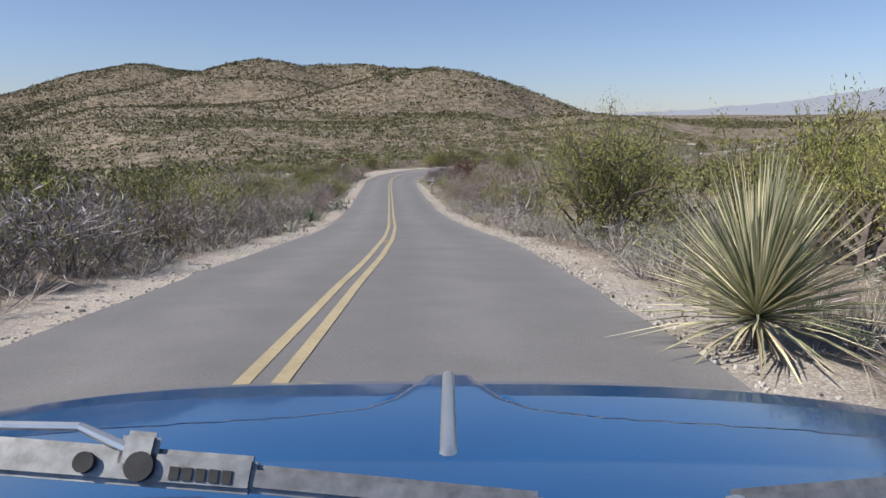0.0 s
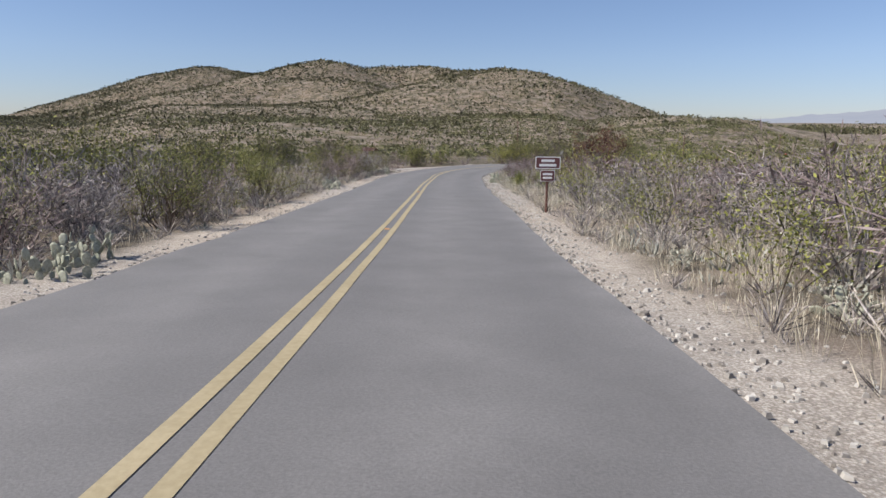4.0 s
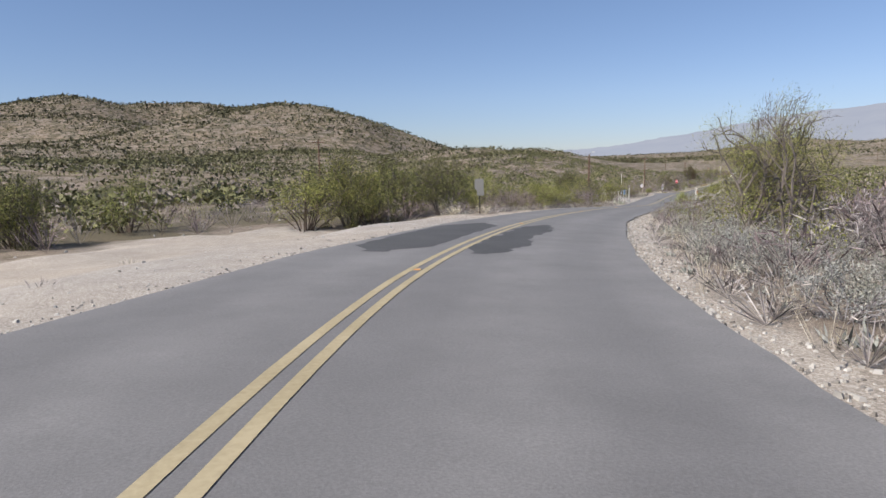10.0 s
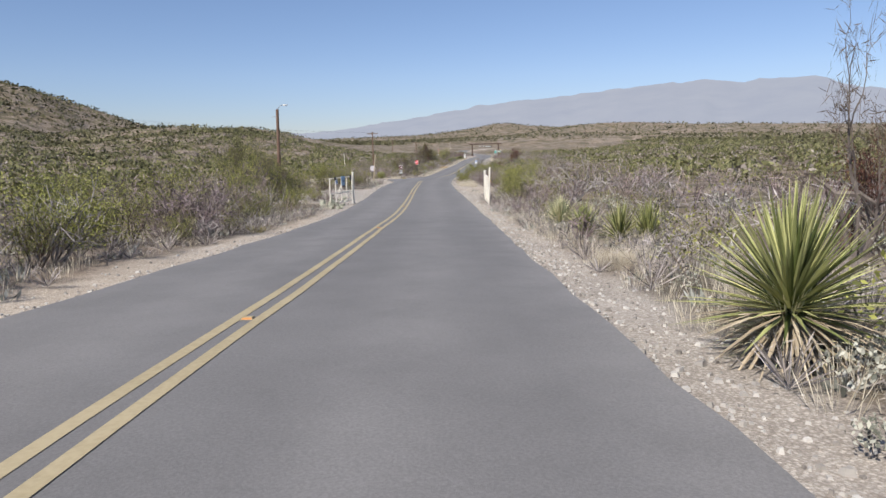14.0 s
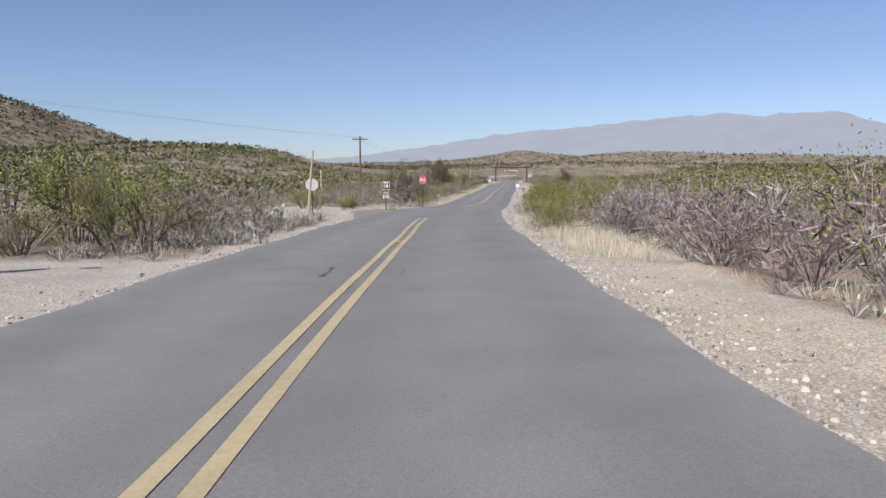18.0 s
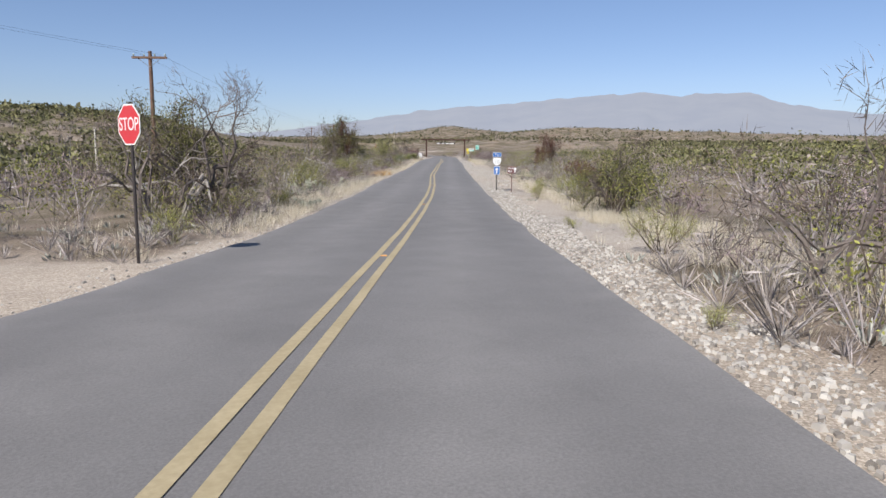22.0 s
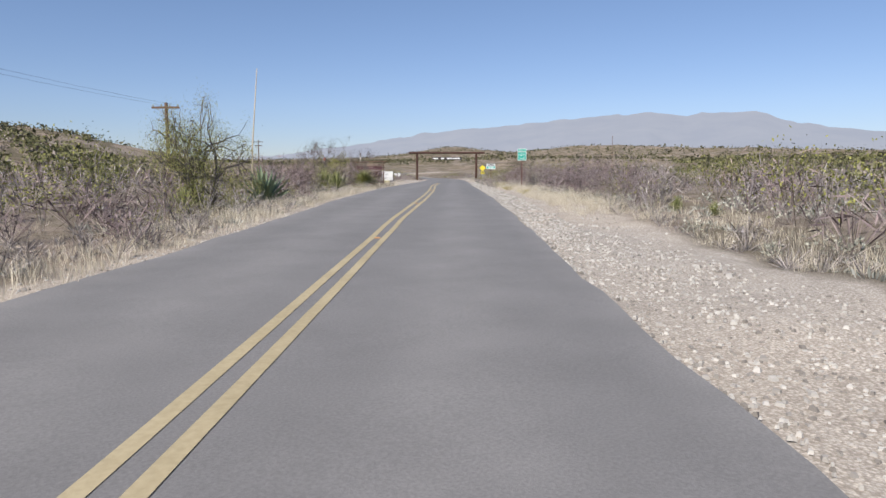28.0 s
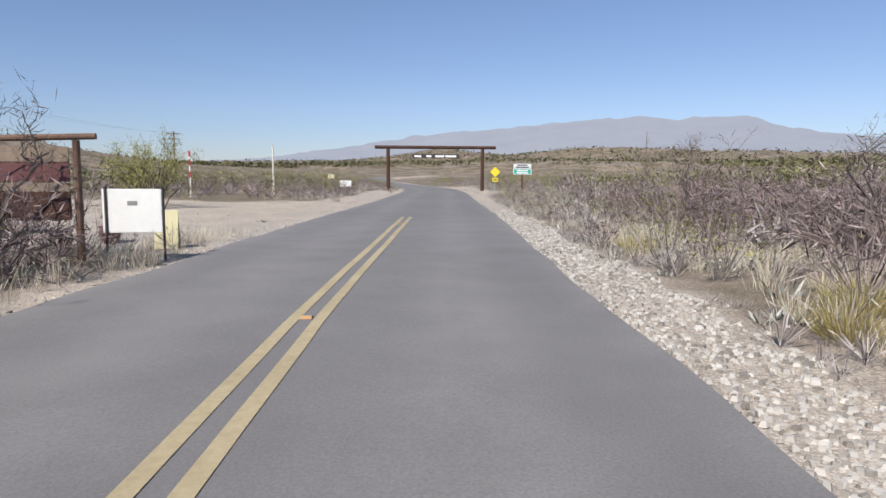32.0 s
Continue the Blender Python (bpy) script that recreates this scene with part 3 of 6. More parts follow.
def build_road():
    s = np.arange(-35, 500, 0.8)
    dust = lambda d: [("across", 0.55 * smooth(np.abs(d), 2.3, 2.95) + 0.35 * (1 - smooth(np.abs(np.abs(d) - 1.25), 0.1, 0.75)))]
    road = ribbon("road", s, edge_left(s), edge_right(s), 0.0, M_ASPHALT, 15, dust)
    tagged(road, "worn grey asphalt two-lane road", "road", kind="structure")
    for a, b in ((-35, 208.6), (226.0, 346.5)):
        for off in (-0.115, 0.115):
            q = np.arange(a, b, 0.8)
            wob = 0.012 * value_noise(q * 0.5, off * 30) + line_offset(q)
            line = ribbon("centre_line", q, off - 0.052 + wob, off + 0.052 + wob, 0.0045, M_YELLOW)
            tagged(line, "faded yellow painted centre line", "road marking", kind="structure")
    # dark asphalt patches in the bend, with ragged edges
    for a, b, d0, d1 in ((113.5, 123.6, -2.45, -0.75), (113.5, 123.2, -0.02, 0.95), (191.8, 192.9, -0.75, -0.3), (191.9, 192.8, 0.3, 0.75)):
        q = np.arange(a, b, 0.12)
        grow = np.clip((q - a) / 1.2, 0.3, 1) * np.clip((b - q) / 1.5, 0.15, 1)
        mid = (d0 + d1) / 2
        half = (d1 - d0) / 2 * grow
        lo = mid - half + 0.05 * value_noise(q * 2.1, d0) + 0.07 * np.round(1.3 * value_noise(q * 1.6, d0 + 7))
        hi = mid + half + 0.05 * value_noise(q * 2.3, d1 + 4) + 0.11 * np.round(1.4 * value_noise(q * 1.7, d1 + 9)) * (d1 > 0.9)
        tagged(ribbon("asphalt_patch", q, lo, hi, 0.003, M_PATCH), "dark newer asphalt repair patch", "road patch", kind="structure")


def build_mountain():
    # crest: direction in degrees to the right of +y, height in degrees, as seen from the middle of the road
    crest = [(-14.3, 0.4), (1.7, 0.5), (11.7, 0.7), (17.7, 1.0), (23.7, 1.5), (29.7, 2.2), (33.7, 2.9), (36.7, 3.4), (40.7, 3.75), (44.7, 4.1), (48.7, 4.45), (52.7, 4.8), (54.7, 4.85), (57.7, 4.6),
             (59.7, 4.75), (62.7, 4.7), (64.7, 4.1), (67.7, 3.4), (71.7, 3.0), (77.7, 3.2), (85.7, 2.2), (97.7, 1.4), (117.7, 0.9), (147.7, 0.5)]
    az = np.radians(np.arange(-16, 150, 0.35))
    el = np.interp(np.degrees(az), [c[0] for c in crest], [c[1] for c in crest])
    q = np.degrees(az)
    el = el + 0.10 * value_noise(q * 0.9, 0.0, 5) + 0.04 * value_noise(q * 2.7, 0.0, 6)
    rows = np.linspace(0, 1, 12)
    R = 4300 - 1500 * (1 - rows[None, :]) - 130 * value_noise(q[:, None] * 0.5, rows[None, :] * 3, 8) * (1 - rows[None, :])
    h = -8 + np.tan(np.radians(el))[:, None] * 4300 * rows[None, :] ** 1.25 + 14 * value_noise(q[:, None] * 0.8, rows[None, :] * 5, 9) * (1 - rows[None, :]) * rows[None, :] * 4
    h[:, 0] -= 40
    x, y = 75 + np.sin(az)[:, None] * R, 190 + np.cos(az)[:, None] * R
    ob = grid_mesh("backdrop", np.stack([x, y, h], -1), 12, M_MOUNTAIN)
    tagged(ob, "far desert mountain range with pale haze painted in", "mountains", kind="structure")


# ---- plants ----
def grow(g, p, d, length, radius, levels, rnd, tips, spread=0.6, kids=(2, 3), shrink=0.68, up=0.15, sides=3, bend=0.25):
    """A limb that forks; tips collects the ends."""
    mid = p + d * length * 0.5 + Vector((rnd.gauss(0, 1), rnd.gauss(0, 1), rnd.gauss(0, 1))) * length * bend * 0.3
    d2 = (d + Vector((rnd.gauss(0, 1), rnd.gauss(0, 1), rnd.gauss(0, 1))) * bend).normalized()
    end = mid + d2 * length * 0.5
    g.tube(p, mid, radius, radius * 0.85, sides)
    g.tube(mid, end, radius * 0.85, radius * 0.65, sides)
    tips.append((mid, d, length, levels))
    tips.append((end, d2, length, levels))
    if levels <= 0:
        return
    for _ in range(rnd.randint(*kids)):
        nd = (d2 + Vector((rnd.gauss(0, spread), rnd.gauss(0, spread), rnd.gauss(0, spread) + up))).normalized()
        grow(g, end if rnd.random() < 0.7 else mid, nd, length * shrink * rnd.uniform(0.75, 1.2), radius * 0.6, levels - 1, rnd, tips, spread, kids, shrink, up, max(3, sides - 1), bend)


def stems_from_base(g, rnd, count, height, lean, levels, radius, tips, spread=0.5, up=0.2, kids=(1, 3), shrink=0.66):
    for i in range(count):
        a = rnd.uniform(0, 2 * math.pi)
        l = lean * math.sqrt(rnd.random())
        d = Vector((math.cos(a) * l, math.sin(a) * l, 1)).normalized()
        p = Vector((math.cos(a), math.sin(a), 0)) * rnd.uniform(0, 0.1) * height
        grow(g, p - Vector((0, 0, 0.05)), d, height * rnd.uniform(0.3, 0.48), radius * rnd.uniform(0.6, 1), levels, rnd, tips, spread, kids, shrink, up)


def leafy(tips, rnd, count, size, cluster, min_level=99, thin=0.45):
    g = Geo()
    ends = [t for t in tips if t[3] <= min_level]
    keep = random.getstate()
    random.seed(rnd.random())
    for _ in range(count):
        p, d, length, _l = rnd.choice(ends)
        q = p + Vector((rnd.gauss(0, 1), rnd.gauss(0, 1), rnd.gauss(0, 1))) * cluster
        if q.z < 0.02:
            q.z = abs(q.z) + 0.02
        nd = d + Vector((rnd.gauss(0, 0.8), rnd.gauss(0, 0.8), rnd.gauss(0, 0.8)))
        s = size * rnd.uniform(0.6, 1.5)
        g.leaf(q, nd, s, s * thin)
    random.setstate(keep)
    return g


def make_green_bush(seed, leaf_mat, height=1.0, leaves=1500, size=0.05, lean=0.75, count=14, levels=2, cluster=0.05, name="shrub", stem_mat=None, thin=0.4):
    """Meshes one metre high: stems and foliage."""
    rnd = random.Random(seed)
    g, tips = Geo(), []
    stems_from_base(g, rnd, count, height, lean, levels, 0.012, tips)
    top = max(t[0].z for t in tips)
    k = 0.94 / top
    g.v = [p * k for p in g.v]
    tips = [(t[0] * k, t[1], t[2], t[3]) for t in tips]
    f = leafy(tips, rnd, leaves, size, cluster, levels - 1, thin)
    return [("woody_base", g.mesh(name + "_stems", stem_mat or M_STEM)), ("foliage", f.mesh(name + "_foliage", leaf_mat))]


def make_twig_bush(seed, material, count=26, levels=2, lean=0.9, kids=(2, 3), radius=0.010, fringe=420):
    rnd = random.Random(seed)
    g, tips = Geo(), []
    stems_from_base(g, rnd, count, 1.0, lean, levels, radius, tips, 0.55, 0.12, kids, 0.62)
    k = 0.97 / max(t[0].z for t in tips)
    g.v = [p * k for p in g.v]
    f = leafy([(t[0] * k, t[1], t[2], t[3]) for t in tips], rnd, fringe, 0.09, 0.03, 1, 0.10)
    return [("woody_base", g.mesh("twig_branches", material)), ("twig_mass", f.mesh("twig_ends", material))]


def make_tree(seed, trunk_mat, leaf_mat, leaves, size, spread=0.55, levels=5, lean=0.25, up=0.12, cluster=0.05, trunks=2, thin=0.45, radius=0.022, bend=0.3):
    rnd = random.Random(seed)
    g, tips = Geo(), []
    for i in range(trunks):
        a = rnd.uniform(0, 2 * math.pi)
        d = Vector((math.cos(a) * lean, math.sin(a) * lean, 1)).normalized()
        grow(g, Vector((math.cos(a) * 0.03, math.sin(a) * 0.03, -0.05)), d, 0.30, radius, levels, rnd, tips, spread, (2, 3) if levels < 5 else (2, 2), 0.74, up, 5, bend)
    k = 0.98 / max(t[0].z for t in tips)
    g.v = [p * k for p in g.v]
    tips = [(t[0] * k, t[1], t[2], t[3]) for t in tips]
    out = [("trunk", g.mesh("tree_trunk", trunk_mat))]
    if leaves:
        out.append(("crown", leafy(tips, rnd, leaves, size, cluster, 2, thin).mesh("tree_crown", leaf_mat)))
    return out


def make_rosette(seed, material, count, length, width, low=-0.2, high=1.45, droop=0.06, dead=0, trunk=0.06):
    """Stiff leaves round a short stem."""
    rnd = random.Random(seed)
    g, dl, t = Geo(), Geo(), Geo()
    for i in range(count):
        a, e = i * 2.399963 + rnd.gauss(0, 0.1), low + (high - low) * (i / count) ** 0.75
        d = Vector((math.cos(a) * math.cos(e), math.sin(a) * math.cos(e), math.sin(e)))
        g.blade(Vector((0, 0, trunk + 0.1 * length * i / count)) + d * 0.02, d, length * rnd.uniform(0.8, 1.1), width * rnd.uniform(0.8, 1.2), droop * math.cos(e))
    for i in range(dead):
        a, e = rnd.uniform(0, 6.28), rnd.uniform(-0.75, 0.05)
        d = Vector((math.cos(a) * math.cos(e), math.sin(a) * math.cos(e), math.sin(e)))
        dl.blade(Vector((0, 0, trunk)) + d * 0.02, d, min(length * rnd.uniform(0.6, 1.0), (trunk + 0.02) / max(0.05, -math.sin(e)) if e < 0 else 9), width, 0.1)
    t.tube((0, 0, -0.08), (0, 0, trunk + 0.08 * length), width * 1.3, width * 1.1, 7)
    out = [("stem", t.mesh("rosette_stem", M_BARK)), ("leaf_mass", g.mesh("rosette_leaves", material))]
    if dead:
        out.append(("dead_leaf_mass", dl.mesh("rosette_dead_leaves", M_DEADLEAF)))
    return out


def make_grass(seed, material, count=90, height=0.4, spread=0.16, wide=0.012):
    rnd = random.Random(seed)
    g = Geo()
    for _ in range(count):
        a, r = rnd.uniform(0, 6.283), spread * math.sqrt(rnd.random())
        p = Vector((math.cos(a) * r * 0.6, math.sin(a) * r * 0.6, -0.02))
        d = Vector((math.cos(a) * r * 2.2 + rnd.gauss(0, 0.12), math.sin(a) * r * 2.2 + rnd.gauss(0, 0.12), 1))
        g.leaf(p, d, height * rnd.uniform(0.5, 1.1), wide * rnd.uniform(0.7, 1.3))
    return [("blade_mass", g.mesh("grass_blades", material))]


def pad_mesh():
    g = Geo()
    n = 12
    rings = []
    for y, k in ((-1.0, 0.62), (-0.55, 0.93), (0.55, 0.93), (1.0, 0.62)):
        a0 = len(g.v)
        for i in range(n):
            q = 2 * math.pi * i / n
            z = 0.5 + 0.5 * math.sin(q) * k
            w = 0.40 * (0.72 + 0.28 * z) * k
            g.v.append(Vector((math.cos(q) * w, y * 0.045, z)))
        rings.append(a0)
    for a0, b0 in zip(rings, rings[1:]):
        for i in range(n):
            j = (i + 1) % n
            g.f.append((a0 + i, a0 + j, b0 + j, b0 + i))
    g.f.append(tuple(rings[0] + i for i in range(n - 1, -1, -1)))
    g.f.append(tuple(rings[-1] + i for i in range(n)))
    return g.mesh("cactus_pad", M_PAD, True)


PAD = pad_mesh()


def prickly_pear(s, d, height, wide, seed, label="grey-green prickly pear cactus with flat pads"):
    """Every pad is a piece of its own on one shared mesh."""
    rnd = random.Random(seed)
    ob = thing("prickly_pear", label, "cactus", "prickly pears along the road", stand(s, d, rnd.uniform(0, 360)))
    size = max(0.14, min(0.185, height * 0.25))
    count = int(min(64, 18 + 46 * wide * height))
    base = []
    for i in range(count):
        if i < max(3, count // 3) or not base:
            a, r = rnd.uniform(0, 6.283), wide * 0.5 * math.sqrt(rnd.random())
            m = pose(r * math.cos(a), r * math.sin(a), -0.03, rnd.uniform(-14, 14), rnd.uniform(-14, 14), rnd.uniform(0, 360))
        else:
            b, sz = rnd.choice(base)
            ang = rnd.uniform(-55, 55)
            m = b @ pose(sz * 0.33 * math.sin(radians(ang)), 0, sz * (0.55 + 0.38 * math.cos(radians(ang))), rnd.uniform(-18, 18), ang, rnd.uniform(-60, 60))
            if m.translation.z > height - size * 0.6 or m.translation.z < 0:
                continue
        k = size * rnd.uniform(0.75, 1.25)
        base.append((m, k))
        part("pad", PAD, None, ob, m=m @ Matrix.Diagonal((k, k, k, 1)))
    return ob


def agave(s, d, radius, seed, label="blue-green agave rosette with thick pointed leaves"):
    rnd = random.Random(seed)
    ob = thing("agave", label, "agave", "agaves along the road", stand(s, d, rnd.uniform(0, 360)))
    g = Geo()
    g.blade((0, 0, 0), (0, 1, 0), 1.0, 0.17, 0.0)
    leafm = g.mesh("agave_leaf", M_AGAVE)
    for i in range(34):
        e = -5 + 82 * (i / 34) ** 0.8
        part("leaf", leafm, None, ob, m=pose(0, 0, 0.08, 0, 0, i * 137.5) @ pose(0, 0, 0, e, 0, 0) @ Matrix.Diagonal((radius, radius * rnd.uniform(0.8, 1.1), radius, 1)))
    return ob


KIT = {}


def plant_thing(kind, s, d, height, seed, label, wide=1.0, category="bush", name=None, group=""):
    """One plant of a kind: its parts share the kind's meshes."""
    rnd = random.Random(seed)
    variants = KIT[kind]
    pieces = variants[seed % len(variants)]
    m = stand(s, d, rnd.uniform(0, 360)) @ Matrix.Diagonal((height * wide, height * wide, height, 1))
    ob = thing(name or "shrub", label, category, group, m)
    for pname, me in pieces:
        part(pname, me, None, ob)
    return ob


KIT["green"] = [make_green_bush(i, M_GREEN, size=0.025, leaves=4600, thin=0.32, count=18) for i in (1, 2, 3, 4)]
KIT["tallgreen"] = [make_green_bush(i, M_GREEN, size=0.027, leaves=5600, thin=0.28, count=18, levels=3, cluster=0.045, lean=0.7) for i in (5, 6)]
KIT["verde"] = [make_green_bush(i, M_GREEN2, size=0.024, leaves=5200, lean=0.8, count=14, levels=3, cluster=0.045, thin=0.3) for i in (11, 12, 13)]
KIT["mixed"] = [make_green_bush(i, M_GREEN, size=0.024, leaves=2200, lean=0.95, count=16, stem_mat=M_TWIG) for i in (21, 22, 23)]
KIT["sage"] = [make_green_bush(i, M_SAGE, size=0.038, leaves=3400, lean=1.3, count=24, levels=2, cluster=0.06, thin=0.3, stem_mat=M_TWIG) for i in (31, 32, 33)]
KIT["grey"] = [make_twig_bush(i, M_TWIG, 30, 2, 0.9, (2, 3), 0.0062, 1100) for i in (41, 42, 43)]
KIT["mauve"] = [make_twig_bush(i, M_MAUVE, 24, 2, 1.0, (2, 4), 0.0062, 1100) for i in (51, 52, 53)]
KIT["bare"] = [make_tree(i, M_BARK, M_STEM, 1300, 0.07, 0.6, 5, 0.35, 0.1, 0.03, 3, 0.045, 0.018) for i in (61, 62, 63)]
KIT["snag"] = [make_tree(i, M_DEADBARK, M_STEM, 1200, 0.07, 0.75, 5, 0.6, 0.05, 0.04, 4, 0.05, 0.016) for i in (71, 72)]
KIT["oldsnag"] = [make_tree(75, M_DEADBARK, M_STEM, 2600, 0.08, 0.85, 5, 0.75, -0.02, 0.05, 6, 0.05, 0.032, 0.55)]
KIT["mesquite"] = [make_tree(i, M_BARK, M_DARKLEAF, 15000, 0.024, 0.6, 4, 0.45, 0.08, 0.05, 6, 0.32) for i in (81, 82)]
KIT["rust"] = [make_tree(i, M_BARK, M_RUST, 11000, 0.030, 0.5, 4, 0.35, 0.12, 0.05, 5, 0.3) for i in (91, 92)]
KIT["palo"] = [make_tree(i, M_BARK, M_GREEN2, 22000, 0.019, 0.6, 4, 0.5, 0.1, 0.05, 6, 0.14) for i in (101, 102)]
KIT["sotol"] = [make_rosette(i, M_SOTOL, 420, 1.0, 0.02, -0.15, 1.52, 0.08, 24, 0.2) for i in (111, 112)]
KIT["yucca"] = [make_rosette(i, M_YUCCA, 120, 1.0, 0.045, 0.0, 1.5, 0.06, 30, 0.18) for i in (121, 122, 123)]
KIT["bigyucca"] = [make_rosette(131, M_YUCCA, 230, 1.0, 0.035, -0.15, 1.5, 0.05, 140, 0.42)]
KIT["straw"] = [make_grass(i, M_STRAW, 420, 1.0, 0.42, 0.006) for i in (141, 142, 143)]
KIT["strawo"] = [make_grass(i, M_STRAWO, 420, 1.0, 0.42, 0.006) for i in (151, 152)]
KIT["tuft"] = [make_grass(i, M_TUFT, 460, 1.0, 0.5, 0.008) for i in (161, 162)]

build_ground()
build_verges()
build_road()
build_mountain()


# ---- signs and built things ----
def lettering(text, height, material, parent, m, name="lettering", squeeze=1.0, thick=0.004):
    """Raised letters, centred on m, facing its -y."""
    cu = bpy.data.curves.new(name, "FONT")
    cu.body, cu.size, cu.align_x, cu.align_y, cu.extrude = text, height * 1.38, "CENTER", "CENTER", thick / 2
    tmp = new("tmp", cu)
    me = bpy.data.meshes.new_from_object(tmp.evaluated_get(bpy.context.evaluated_depsgraph_get()))
    bpy.data.objects.remove(tmp)
    me.materials.clear()
    me.materials.append(material)
    me.transform(pose(0, 0, 0, 90) @ Matrix.Diagonal((squeeze, 1, 1, 1)))
    ob = new(name, me)
    ob.parent = parent
    ob.matrix_basis = m
    return ob


def plate(w, h, r=0.03):
    """Outline of a plate with rounded corners, in x and z."""
    out = []
    for cx, cz, a0 in ((w / 2 - r, h / 2 - r, 0), (-w / 2 + r, h / 2 - r, 90), (-w / 2 + r, -h / 2 + r, 180), (w / 2 - r, -h / 2 + r, 270)):
        out += [(cx + r * math.cos(radians(a0 + q)), cz + r * math.sin(radians(a0 + q))) for q in (0, 45, 90)]
    return out


def sign_plate(parent, w, h, x, z, face, border=None, name="sign_plate", label="", y=-0.035, outline=None):
    """A thin plate with a border and a face of its own."""
    shape = outline or plate(w, h)
    back, front = Geo(), Geo()
    back.slab(shape, -0.004, 0.004)
    p = part(name, back, border or face, parent, label, m=pose(x, y, z))
    front.slab([(a * 0.93, b * (1 - 0.07 * w / h)) for a, b in shape], -0.007, -0.0045)
    part("face", front, face, p)
    return p


def sign_post(parent, h, r=0.028, material=None, lean=0.0, drop=0.3):
    g = Geo()
    g.tube((0, 0, -drop), (lean, 0, h), r, r, 8)
    return part("post", g, material or M_DARKPOST, parent)


def stop_outline(r):
    return [(r / math.cos(radians(22.5)) * math.cos(radians(22.5 + 45 * i)), r / math.cos(radians(22.5)) * math.sin(radians(22.5 + 45 * i))) for i in range(8)]


def bars(parent, x, z, w, rows, gap, material, y=-0.045, seed=0):
    """Unreadable lines of writing."""
    rnd = random.Random(seed)
    for i in range(rows):
        g = Geo()
        ww = w * rnd.uniform(0.7, 1.0)
        g.box((-ww / 2, -0.003, -gap * 0.28), (ww / 2, 0.0, gap * 0.28))
        part("text_bar", g, material, parent, m=pose(x, y, z - i * gap))


def arrow(parent, x, z, h, material, y=-0.044):
    g = Geo()
    w = h * 0.34
    g.slab([(-w * 0.28, -h / 2), (w * 0.28, -h / 2), (w * 0.28, h * 0.12), (w * 0.9, h * 0.12), (0, h / 2), (-w * 0.9, h * 0.12), (-w * 0.28, h * 0.12)], -0.004, 0)
    part("arrow", g, material, parent, m=pose(x, y, z))


